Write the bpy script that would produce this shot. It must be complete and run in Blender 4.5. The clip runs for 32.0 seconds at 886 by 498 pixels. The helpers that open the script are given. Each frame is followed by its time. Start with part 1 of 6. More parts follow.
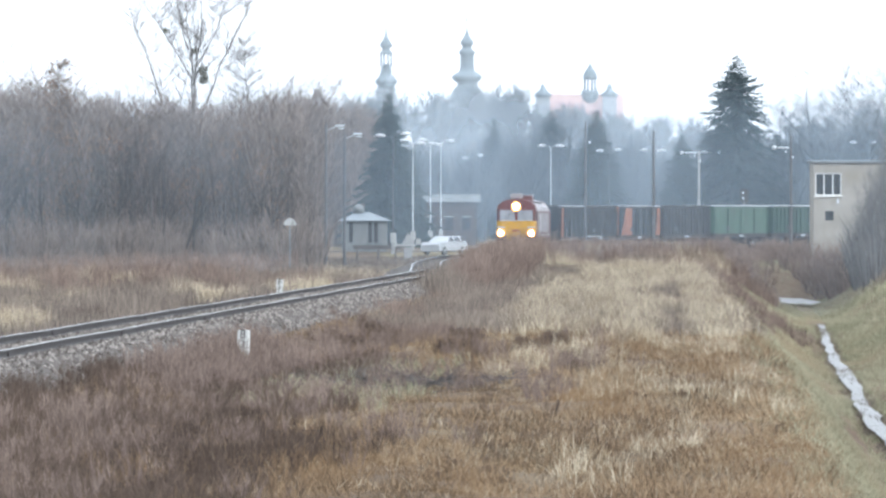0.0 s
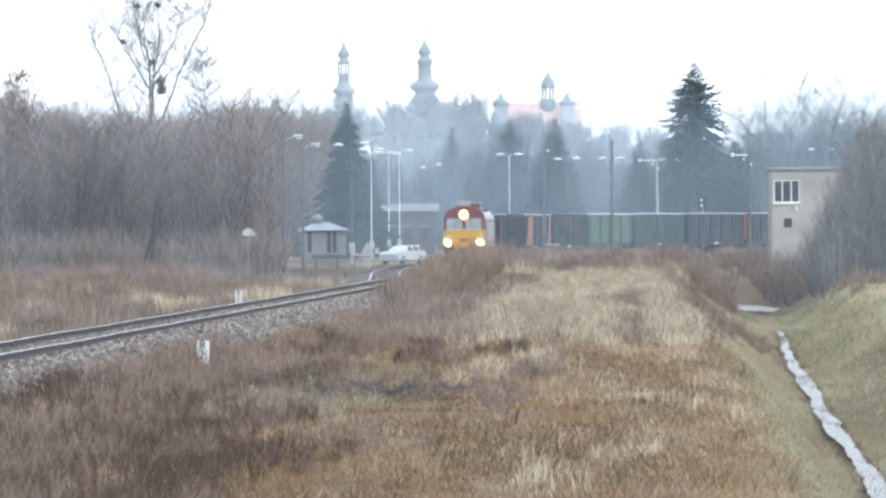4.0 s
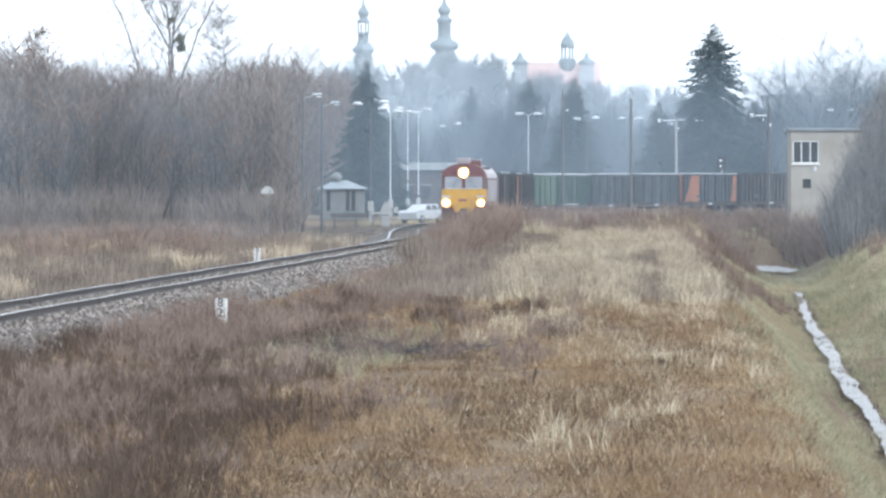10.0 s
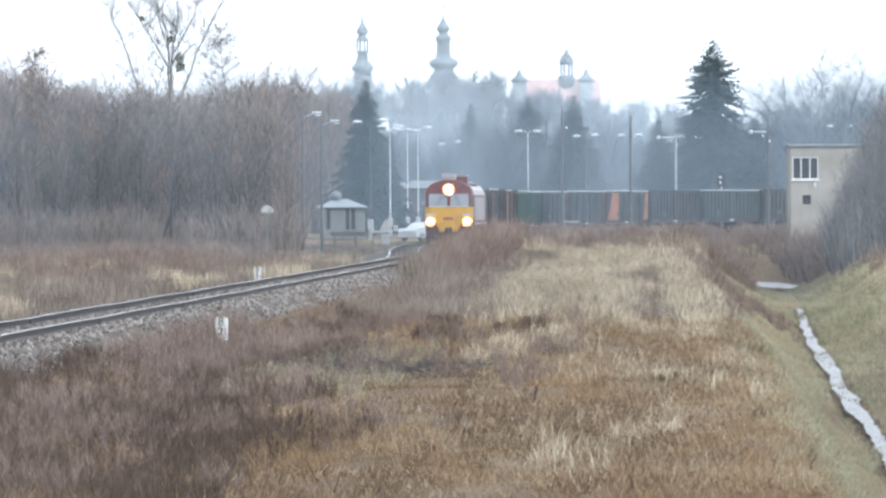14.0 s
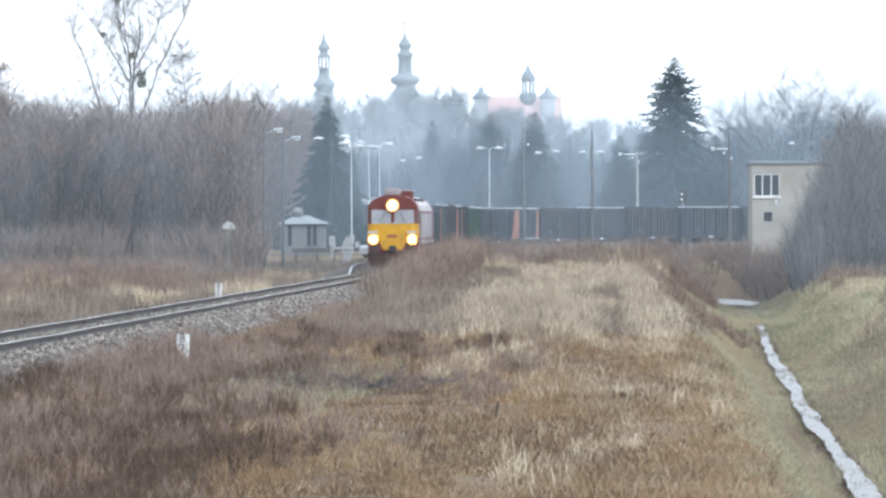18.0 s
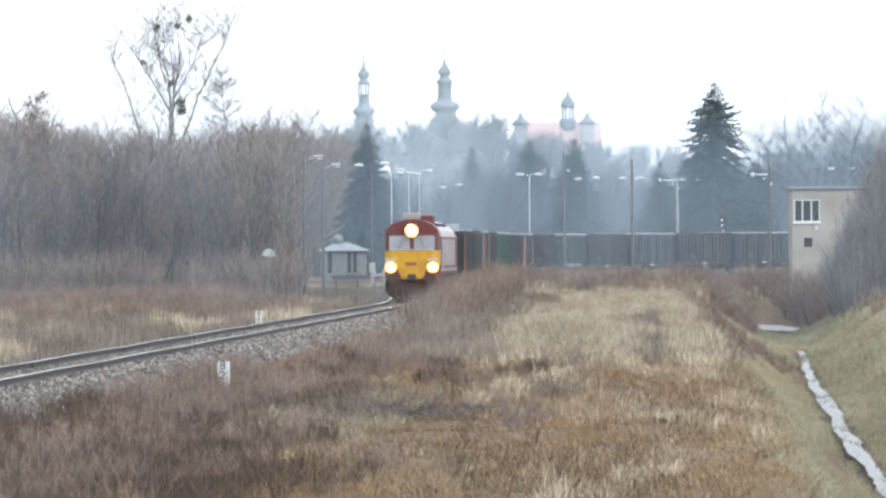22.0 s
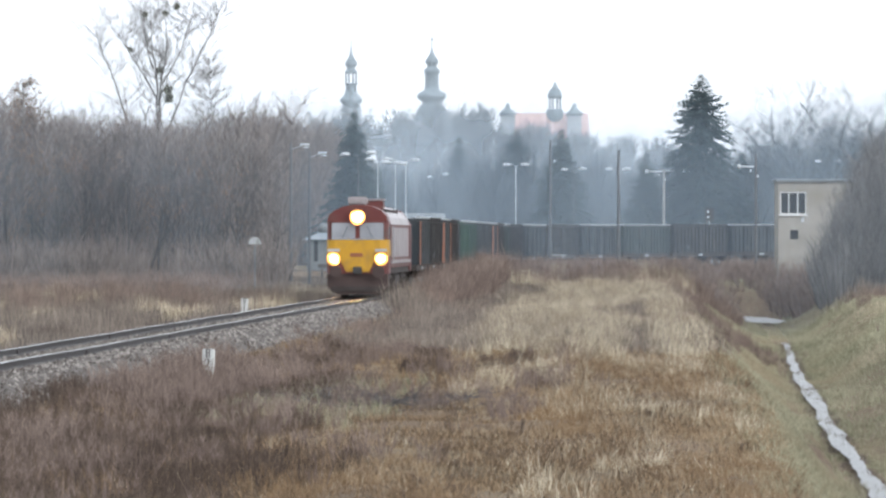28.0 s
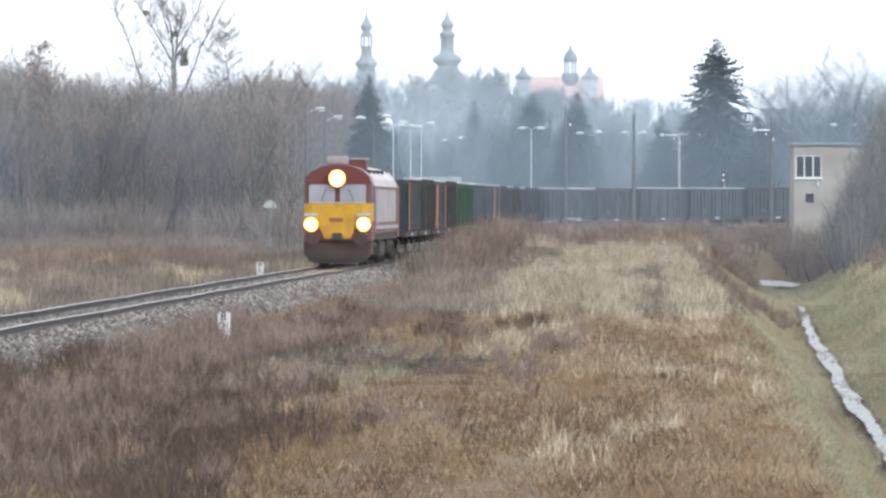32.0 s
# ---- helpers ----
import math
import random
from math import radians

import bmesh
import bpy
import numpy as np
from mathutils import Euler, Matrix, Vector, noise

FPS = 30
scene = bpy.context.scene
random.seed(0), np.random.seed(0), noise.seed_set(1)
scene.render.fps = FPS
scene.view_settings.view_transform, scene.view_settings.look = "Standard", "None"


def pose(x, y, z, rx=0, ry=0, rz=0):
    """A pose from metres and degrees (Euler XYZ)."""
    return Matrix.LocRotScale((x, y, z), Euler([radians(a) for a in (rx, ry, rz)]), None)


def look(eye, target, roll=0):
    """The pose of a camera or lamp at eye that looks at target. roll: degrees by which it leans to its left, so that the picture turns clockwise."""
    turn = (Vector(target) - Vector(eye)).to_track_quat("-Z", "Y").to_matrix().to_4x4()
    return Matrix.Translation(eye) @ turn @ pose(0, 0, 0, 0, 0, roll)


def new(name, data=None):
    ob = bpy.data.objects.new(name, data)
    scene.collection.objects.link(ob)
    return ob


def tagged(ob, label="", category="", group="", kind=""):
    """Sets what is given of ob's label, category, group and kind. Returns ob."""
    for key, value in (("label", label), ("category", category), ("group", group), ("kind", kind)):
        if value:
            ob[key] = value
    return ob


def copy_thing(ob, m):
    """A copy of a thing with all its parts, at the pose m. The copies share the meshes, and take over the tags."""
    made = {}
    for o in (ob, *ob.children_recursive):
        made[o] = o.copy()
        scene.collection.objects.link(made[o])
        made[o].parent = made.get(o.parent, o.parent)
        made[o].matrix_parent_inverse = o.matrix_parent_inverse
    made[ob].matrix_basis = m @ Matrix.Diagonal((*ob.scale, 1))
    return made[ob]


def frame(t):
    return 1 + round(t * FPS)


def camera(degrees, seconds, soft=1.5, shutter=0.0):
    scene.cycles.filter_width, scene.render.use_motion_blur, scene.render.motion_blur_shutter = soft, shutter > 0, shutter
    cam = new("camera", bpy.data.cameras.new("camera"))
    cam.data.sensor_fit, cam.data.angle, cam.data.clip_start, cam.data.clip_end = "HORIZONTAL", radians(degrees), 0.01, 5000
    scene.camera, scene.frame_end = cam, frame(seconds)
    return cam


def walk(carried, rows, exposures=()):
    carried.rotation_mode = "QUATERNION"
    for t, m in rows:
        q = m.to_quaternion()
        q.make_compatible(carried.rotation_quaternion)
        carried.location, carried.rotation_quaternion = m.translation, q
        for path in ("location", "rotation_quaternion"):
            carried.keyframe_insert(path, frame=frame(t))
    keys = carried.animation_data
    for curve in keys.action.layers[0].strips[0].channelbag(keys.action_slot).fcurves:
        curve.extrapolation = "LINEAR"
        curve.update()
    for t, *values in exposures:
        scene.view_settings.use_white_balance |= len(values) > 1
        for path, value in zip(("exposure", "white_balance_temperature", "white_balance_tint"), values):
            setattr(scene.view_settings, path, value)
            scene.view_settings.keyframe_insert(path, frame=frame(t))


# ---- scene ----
cam = camera(6.9, 32.0, soft=2.55)
EYE = Vector((0.0, 0.0, 2.35))


def aim(yaw, pitch):
    """A far point seen under these degrees to the right of and above the way ahead."""
    return EYE + Vector((math.tan(radians(yaw)), 1.0, math.tan(radians(pitch)))) * 400.0


# seconds, degrees to the right, degrees up, roll
walk(cam, [(t, look(EYE, aim(yaw, pitch), roll)) for t, yaw, pitch, roll in [
    (0, 0.0003, -0.2201, 0.02), (0.5, 0.0635, -0.2364, -0.13), (1, 0.1402, -0.2707, -0.20), (1.5, 0.2738, -0.2725, -0.10),
    (2, 0.4211, -0.2506, -0.20), (2.5, 0.4180, -0.2531, -0.22), (3, 0.3901, -0.2099, -0.23), (3.5, 0.3643, -0.1326, -0.27),
    (5.5, 0.1946, -0.2402, -0.41), (6, 0.1979, -0.2374, -0.45), (6.5, 0.2350, -0.2276, -0.32), (7, 0.2482, -0.2827, -0.35),
    (7.5, 0.2091, -0.3468, -0.27), (8, 0.1984, -0.3372, -0.21), (8.5, 0.1575, -0.3163, -0.26), (9, 0.1259, -0.3567, -0.35),
    (9.5, 0.1441, -0.4222, -0.25), (10, 0.1756, -0.4685, -0.03), (10.5, 0.1920, -0.5049, 0.07), (11, 0.1722, -0.5267, 0.08),
    (11.5, 0.1924, -0.4455, 0.11), (12, 0.2599, -0.3894, -0.06), (12.5, 0.2581, -0.3640, -0.14), (13, 0.3039, -0.3251, -0.26),
    (13.5, 0.2817, -0.3535, -0.30), (15.5, -0.2402, -0.1940, -0.31), (16, -0.0516, -0.2136, -0.19), (16.5, 0.5826, -0.3091, -0.12),
    (17, 0.4640, -0.3376, -0.39), (17.5, 0.4103, -0.2910, -0.40), (18, 0.4768, -0.2003, -0.26), (18.5, 0.3341, -0.0514, -0.28),
    (19, 0.2581, 0.1498, -0.21), (19.5, 0.2508, 0.0989, -0.23), (20, 0.2408, -0.0512, -0.29), (20.5, 0.0678, -0.2195, -0.11),
    (21, 0.1608, -0.1735, -0.22), (21.5, 0.1447, -0.1275, -0.39), (22, 0.1647, 0.0088, -0.43), (22.5, 0.2086, 0.0638, -0.41),
    (23, 0.2481, 0.0602, -0.47), (23.5, 0.2823, 0.0399, -0.43), (24, 0.2967, 0.0024, -0.40), (24.5, 0.3207, -0.0283, -0.31),
    (25, 0.3378, -0.0500, -0.21), (25.5, 0.3394, -0.0540, -0.22), (27.5, 0.2805, -0.0456, -0.10), (28, 0.2736, -0.0728, 0.02),
    (28.5, 0.2843, -0.1000, 0.01), (29, 0.3153, -0.1285, 0.04), (29.5, 0.2291, -0.1163, 0.07), (30, 0.2095, -0.1352, 0.05),
    (30.5, 0.2167, -0.1686, 0.02), (31, 0.1945, -0.2227, 0.03), (31.5, 0.1768, -0.2746, 0.12), (32, 0.1542, -0.3579, 0.03)]], exposures=[
    (0, 1.36, 6280, 10), (13, 1.35, 6250, 10), (18, 1.33, 6250, 10), (19, 1.31, 6350, 10), (20, 0.95, 6450, 10), (21, 1.23, 6450, 10), (22, 1.28, 6450, 10), (23, 1.08, 6500, 10), (25, 1.08, 6450, 10), (28, 1.04, 6500, 11),
    (30, 1.07, 6500, 11), (31, 1.11, 6500, 11), (32, 1.24, 6500, 11)])

# ---- light: a bright overcast winter sky with a veiled low sun ----
SUN_UP, SUN_TURN = 28.0, 140.0
world = bpy.data.worlds.new("overcast_sky")
scene.world = world
world.use_nodes = True
wn, wl = world.node_tree.nodes, world.node_tree.links
sky = wn.new("ShaderNodeTexSky")
sky.sky_type, sky.sun_disc = "NISHITA", False
sky.sun_elevation, sky.sun_rotation = radians(SUN_UP), radians(SUN_TURN)
sky.air_density, sky.dust_density, sky.ozone_density = 1.0, 4.0, 1.0
grey = wn.new("ShaderNodeHueSaturation")
grey.inputs["Saturation"].default_value = 0.12
wl.new(sky.outputs[0], grey.inputs["Color"])
# the even cloud is three times as bright overhead as at the horizon
way, part_z, lift, cloud = wn.new("ShaderNodeTexCoord"), wn.new("ShaderNodeSeparateXYZ"), wn.new("ShaderNodeMapRange"), wn.new("ShaderNodeMix")
lift.inputs["From Min"].default_value, lift.inputs["From Max"].default_value = 0.0, 1.0
lift.inputs["To Min"].default_value, lift.inputs["To Max"].default_value = 7.2, 10.4
wl.new(way.outputs["Generated"], part_z.inputs[0])
wl.new(part_z.outputs["Z"], lift.inputs["Value"])
cloud.data_type = "RGBA"
cloud.inputs[0].default_value = 0.75
wl.new(grey.outputs[0], cloud.inputs[6])
wl.new(lift.outputs[0], cloud.inputs[7])
cool = wn.new("ShaderNodeMix")
cool.data_type, cool.blend_type = "RGBA", "MULTIPLY"
cool.inputs[0].default_value = 1.0
cool.inputs[7].default_value = (0.93, 1.0, 1.08, 1)
wl.new(cloud.outputs[2], cool.inputs[6])
wl.new(cool.outputs[2], wn["Background"].inputs[0])
wn["Background"].inputs[1].default_value = 0.12
sun = new("sun", bpy.data.lights.new("sun", "SUN"))
sun.data.energy, sun.data.angle, sun.data.color = 0.8, radians(30), (1.0, 0.97, 0.93)
sun.matrix_world = look((0, 0, 0), (-math.sin(radians(SUN_TURN)) * math.cos(radians(SUN_UP)),
                                    -math.cos(radians(SUN_TURN)) * math.cos(radians(SUN_UP)), -math.sin(radians(SUN_UP))))


# ---- materials ----
def mat(name, a, b=None, scale=2.0, rough=0.85, metal=0.0, bump=0.0, fine=30.0, island=0.0, piece=0.0, stain=None, stain_scale=0.4, emit=None, power=0.0, thin=0.0, gloss=0.3, along=1.0):
    """A surface whose colour goes between a and b by a noise at two scales; island or piece: how far single bits differ."""
    m = bpy.data.materials.new(name)
    m.use_nodes = True
    n, l = m.node_tree.nodes, m.node_tree.links
    p = n["Principled BSDF"]
    p.inputs["Roughness"].default_value, p.inputs["Metallic"].default_value = rough, metal
    p.inputs["Specular IOR Level"].default_value = gloss
    b = b or a
    tc = n.new("ShaderNodeTexCoord")
    n1, n2 = n.new("ShaderNodeTexNoise"), n.new("ShaderNodeTexNoise")
    mp = n.new("ShaderNodeMapping")
    mp.inputs["Scale"].default_value = (1.0, along, 1.0)
    l.new(tc.outputs["Object"], mp.inputs["Vector"])
    for q, s, d in ((n1, scale, 4), (n2, fine, 3)):
        q.inputs["Scale"].default_value, q.inputs["Detail"].default_value = s, d
        l.new(mp.outputs[0], q.inputs["Vector"])
    add = n.new("ShaderNodeMath")
    add.operation = "ADD"
    half = n.new("ShaderNodeMath")
    half.operation, half.inputs[1].default_value = "MULTIPLY", 0.45
    l.new(n2.outputs["Fac"], half.inputs[0])
    l.new(n1.outputs["Fac"], add.inputs[0])
    l.new(half.outputs[0], add.inputs[1])
    last = add
    if island or piece:
        src = n.new("ShaderNodeNewGeometry").outputs["Random Per Island"] if island else n.new("ShaderNodeObjectInfo").outputs["Random"]
        mul = n.new("ShaderNodeMath")
        mul.operation, mul.inputs[1].default_value, mul.inputs[2].default_value = "MULTIPLY_ADD", island or piece, -0.5 * (island or piece)
        more = n.new("ShaderNodeMath")
        l.new(src, mul.inputs[0])
        l.new(mul.outputs[0], more.inputs[0])
        l.new(last.outputs[0], more.inputs[1])
        last = more
    rng = n.new("ShaderNodeMapRange")
    rng.inputs["From Min"].default_value, rng.inputs["From Max"].default_value = 0.42, 1.02
    l.new(last.outputs[0], rng.inputs["Value"])
    mix = n.new("ShaderNodeMix")
    mix.data_type = "RGBA"
    mix.inputs[6].default_value, mix.inputs[7].default_value = (*a, 1), (*b, 1)
    l.new(rng.outputs[0], mix.inputs[0])
    colour = mix.outputs[2]
    if stain:
        n3 = n.new("ShaderNodeTexNoise")
        n3.inputs["Scale"].default_value, n3.inputs["Detail"].default_value = stain_scale, 5
        l.new(mp.outputs[0], n3.inputs["Vector"])
        r3 = n.new("ShaderNodeMapRange")
        r3.inputs["From Min"].default_value, r3.inputs["From Max"].default_value = 0.5, 0.68
        l.new(n3.outputs["Fac"], r3.inputs["Value"])
        m3 = n.new("ShaderNodeMix")
        m3.data_type = "RGBA"
        m3.inputs[7].default_value = (*stain, 1)
        l.new(r3.outputs[0], m3.inputs[0])
        l.new(colour, m3.inputs[6])
        colour = m3.outputs[2]
    l.new(colour, p.inputs["Base Color"])
    if bump:
        bp = n.new("ShaderNodeBump")
        bp.inputs["Strength"].default_value, bp.inputs["Distance"].default_value = bump, 0.03
        l.new(n2.outputs["Fac"], bp.inputs["Height"])
        l.new(bp.outputs[0], p.inputs["Normal"])
    if emit:
        p.inputs["Emission Color"].default_value, p.inputs["Emission Strength"].default_value = (*emit, 1), power
    if thin:
        tr, both = n.new("ShaderNodeBsdfTranslucent"), n.new("ShaderNodeMixShader")
        both.inputs[0].default_value = thin
        l.new(colour, tr.inputs["Color"])
        l.new(p.outputs[0], both.inputs[1])
        l.new(tr.outputs[0], both.inputs[2])
        l.new(both.outputs[0], n["Material Output"].inputs["Surface"])
    return m


M_EARTH = mat("dead_turf", (0.075, 0.055, 0.04), (0.16, 0.12, 0.085), 0.35, 0.95, bump=0.8, fine=6, stain=(0.17, 0.15, 0.085), stain_scale=0.08, gloss=0.05, along=0.1)
M_DRY = mat("dry_brown_grass", (0.062, 0.044, 0.031), (0.29, 0.208, 0.13), 0.35, 0.8, fine=2.0, island=0.9, thin=0.3, gloss=0.05, along=0.1, stain=(0.205, 0.14, 0.083), stain_scale=0.4)
M_WEED = mat("grey_brown_weeds", (0.09, 0.077, 0.067), (0.25, 0.212, 0.182), 0.35, 0.8, fine=2.0, island=0.8, thin=0.3, gloss=0.05, along=0.1)
M_BLOND = mat("blond_grass", (0.22, 0.18, 0.128), (0.52, 0.458, 0.348), 0.3, 0.75, fine=2.0, island=0.75, thin=0.3, gloss=0.05, along=0.1)
M_GREEN = mat("short_green_grass", (0.15, 0.15, 0.1), (0.37, 0.355, 0.255), 0.35, 0.8, fine=1.5, island=0.7, thin=0.25, gloss=0.05, along=0.1, stain=(0.28, 0.245, 0.17), stain_scale=0.3)
M_SHRUB = mat("red_brown_shrub_twigs", (0.104, 0.08, 0.069), (0.242, 0.19, 0.165), 0.3, 0.85, fine=2.0, island=0.6, thin=0.2, gloss=0.05, along=0.1)
M_BRAMBLE = mat("dark_bramble_twigs", (0.045, 0.034, 0.028), (0.115, 0.088, 0.072), 0.3, 0.85, fine=2.0, island=0.6, thin=0.2, gloss=0.05, along=0.1)
M_TWIG = mat("grey_brown_bare_twigs", (0.098, 0.083, 0.075), (0.238, 0.203, 0.184), 0.15, 0.85, fine=1.0, island=0.7, thin=0.2, gloss=0.05)
M_STEM = mat("dark_damp_stems", (0.05, 0.047, 0.047), (0.10, 0.093, 0.092), 0.6, 0.9, island=0.5, gloss=0.05)
M_LEAF = mat("withered_brown_leaves", (0.13, 0.075, 0.05), (0.30, 0.19, 0.12), 0.5, 0.8, island=0.8, thin=0.3, gloss=0.05)
M_BUSH = mat("dark_grey_bush_twigs", (0.085, 0.084, 0.085), (0.18, 0.176, 0.175), 0.2, 0.9, fine=1.0, island=0.6, thin=0.2, gloss=0.05)
M_BARK = mat("grey_bark", (0.12, 0.12, 0.12), (0.24, 0.235, 0.23), 1.0, 0.9, bump=0.4, gloss=0.05)
# the blue cast of distance haze is put into these far twigs
M_FARTWIG = mat("haze_blue_bare_twigs", (0.07, 0.085, 0.095), (0.12, 0.14, 0.155), 0.05, 0.9, fine=0.6, island=0.5, thin=0.3, gloss=0.05)
# needle green shifted towards blue to carry some of the haze
M_NEEDLE = mat("haze_tinted_spruce_needles", (0.035, 0.05, 0.05), (0.07, 0.095, 0.095), 0.4, 0.8, fine=3.0, island=0.7, thin=0.25, gloss=0.05)
M_MISTLE = mat("mistletoe_leaves", (0.20, 0.215, 0.18), (0.30, 0.31, 0.27), 2.0, 0.8, island=0.5)
M_BALLAST = mat("grey_ballast_stone", (0.07, 0.063, 0.058), (0.235, 0.215, 0.20), 0.8, 0.9, bump=1.0, fine=12, island=0.9, gloss=0.05)
M_BED = mat("dusty_ballast_bed", (0.05, 0.045, 0.042), (0.13, 0.118, 0.108), 3.0, 0.95, bump=1.0, fine=14, gloss=0.05)
M_RAIL = mat("dark_rail_steel", (0.028, 0.026, 0.027), (0.055, 0.05, 0.05), 1.2, 0.7, 0.2)
M_RAILTOP = mat("dull_rail_head", (0.26, 0.255, 0.25), (0.38, 0.37, 0.36), 0.6, 0.2, 0.85)
M_SLEEPER = mat("weathered_sleeper", (0.07, 0.06, 0.055), (0.14, 0.125, 0.11), 2.0, 0.9, bump=0.4, piece=0.5, gloss=0.05)
M_WATER = mat("ditch_water", (0.03, 0.032, 0.03), (0.05, 0.05, 0.045), 0.5, 0.3, fine=16.0, bump=1.0, gloss=0.3, along=0.8)
M_WHITE = mat("white_paint", (0.48, 0.49, 0.48), (0.60, 0.61, 0.60), 3.0, 0.6, stain=(0.45, 0.43, 0.4), stain_scale=3.0)
M_POST = mat("weathered_white_post", (0.25, 0.26, 0.255), (0.36, 0.37, 0.365), 3.0, 0.8, stain=(0.2, 0.2, 0.19), stain_scale=3.0)
M_BLACK = mat("black_paint", (0.02, 0.02, 0.02), (0.045, 0.045, 0.045), 4.0, 0.6)
M_CONC = mat("grey_concrete", (0.20, 0.205, 0.205), (0.30, 0.305, 0.30), 1.5, 0.9, bump=0.3, gloss=0.05)
M_POLE = mat("dark_timber_pole", (0.07, 0.072, 0.075), (0.115, 0.118, 0.122), 1.5, 0.9)
M_LAMPW = mat("white_enamel", (0.36, 0.385, 0.40), (0.46, 0.49, 0.505), 2.0, 0.35)
M_PLASTER = mat("cream_plaster", (0.22, 0.21, 0.19), (0.30, 0.288, 0.262), 0.7, 0.9, bump=0.3, stain=(0.22, 0.205, 0.175), stain_scale=0.5, gloss=0.05)
M_GREYWALL = mat("grey_plaster", (0.11, 0.12, 0.122), (0.18, 0.19, 0.192), 0.9, 0.9, bump=0.3, stain=(0.10, 0.11, 0.115), stain_scale=0.8)
M_TAR = mat("grey_roof_felt", (0.14, 0.165, 0.18), (0.22, 0.245, 0.26), 0.8, 0.7)
M_GLASS = mat("dark_window_glass", (0.03, 0.035, 0.04), (0.05, 0.055, 0.06), 1.0, 0.06, gloss=0.5)
# haze's pallor is mixed into the abbey's plaster, copper and tile colours
M_TOWERW = mat("haze_paled_church_plaster", (0.24, 0.265, 0.285), (0.31, 0.335, 0.36), 0.2, 0.9, fine=2)
M_COPPER = mat("haze_tinted_weathered_copper", (0.10, 0.13, 0.15), (0.16, 0.195, 0.215), 0.3, 0.7, fine=2)
M_TILE = mat("haze_paled_red_clay_tile", (0.42, 0.29, 0.27), (0.48, 0.34, 0.32), 0.3, 0.85, fine=2)
M_YELLOW = mat("yellow_loco_paint", (0.33, 0.175, 0.012), (0.41, 0.23, 0.02), 2.0, 0.45, stain=(0.26, 0.15, 0.03), stain_scale=1.5)
M_MAROON = mat("maroon_loco_paint", (0.07, 0.016, 0.015), (0.12, 0.032, 0.028), 1.0, 0.45, stain=(0.07, 0.035, 0.03), stain_scale=1.0)
M_SILVER = mat("pale_grey_roof_paint", (0.20, 0.18, 0.185), (0.32, 0.295, 0.30), 0.8, 0.4, stain=(0.15, 0.13, 0.13), stain_scale=0.9)
M_UNDER = mat("dusty_underframe", (0.022, 0.018, 0.017), (0.05, 0.042, 0.04), 1.5, 0.85)
M_BEAM = mat("lit_headlamp", (0.9, 0.85, 0.7), emit=(1.0, 0.64, 0.27), power=380.0)
# orange halo of the headlamps, put into a glowing surface
M_GLOW = mat("lamp_halo_glow", (0.6, 0.34, 0.14), emit=(1.0, 0.36, 0.07), power=0.75)
M_ORANGE = mat("orange_wagon_paint", (0.16, 0.058, 0.03), (0.235, 0.088, 0.045), 1.0, 0.6, stain=(0.10, 0.05, 0.035), stain_scale=0.7)
M_RIM = mat("bare_steel_rim", (0.20, 0.22, 0.23), (0.36, 0.385, 0.40), 0.7, 0.5)
M_CARW = mat("white_car_paint", (0.30, 0.32, 0.34), (0.38, 0.40, 0.42), 2.0, 0.25)
M_ASPHALT = mat("grey_asphalt", (0.07, 0.07, 0.07), (0.13, 0.13, 0.125), 1.0, 0.9, bump=0.4)
WAGON_PAINTS = {
    "dark_brown": mat("dark_brown_wagon_paint", (0.017, 0.018, 0.019), (0.037, 0.036, 0.037), 0.6, 0.7, stain=(0.05, 0.046, 0.045), stain_scale=0.8),
    "grey_green": mat("grey_green_wagon_paint", (0.02, 0.029, 0.029), (0.04, 0.052, 0.052), 0.6, 0.7, stain=(0.05, 0.055, 0.056), stain_scale=0.8),
    "bright_green": mat("bright_green_wagon_paint", (0.03, 0.064, 0.045), (0.052, 0.098, 0.07), 0.6, 0.65, stain=(0.04, 0.066, 0.05), stain_scale=0.8),
    "green": mat("green_wagon_paint", (0.018, 0.04, 0.031), (0.034, 0.066, 0.052), 0.6, 0.65, stain=(0.035, 0.055, 0.048), stain_scale=0.8),
    "slate": mat("slate_wagon_paint", (0.014, 0.019, 0.023), (0.029, 0.036, 0.042), 0.6, 0.7, stain=(0.038, 0.04, 0.043), stain_scale=0.8),
}


# ---- mesh helpers ----
def part(name, bm, material, parent=None, label=""):
    me = bpy.data.meshes.new(name)
    bm.to_mesh(me)
    bm.free()
    me.materials.append(material)
    ob = new(name, me)
    ob.parent = parent
    return tagged(ob, label)


def raw(name, verts, faces, material, parent=None, smooth=False):
    """A mesh from arrays; the faces all have as many corners."""
    verts, faces = np.asarray(verts, dtype=np.float32), np.asarray(faces, dtype=np.int32)
    me = bpy.data.meshes.new(name)
    k = faces.shape[1]
    me.vertices.add(len(verts))
    me.vertices.foreach_set("co", verts.ravel())
    me.loops.add(faces.size)
    me.loops.foreach_set("vertex_index", faces.ravel())
    me.polygons.add(len(faces))
    me.polygons.foreach_set("loop_start", np.arange(0, faces.size, k, dtype=np.int32))
    me.polygons.foreach_set("use_smooth", np.full(len(faces), smooth))
    me.update(calc_edges=True)
    me.validate()
    me.materials.append(material)
    ob = new(name, me)
    ob.parent = parent
    return ob


def thing(name, m, label, category, group="", kind=""):
    ob = tagged(new(name), label, category, group, kind)
    ob.matrix_world = m
    return ob


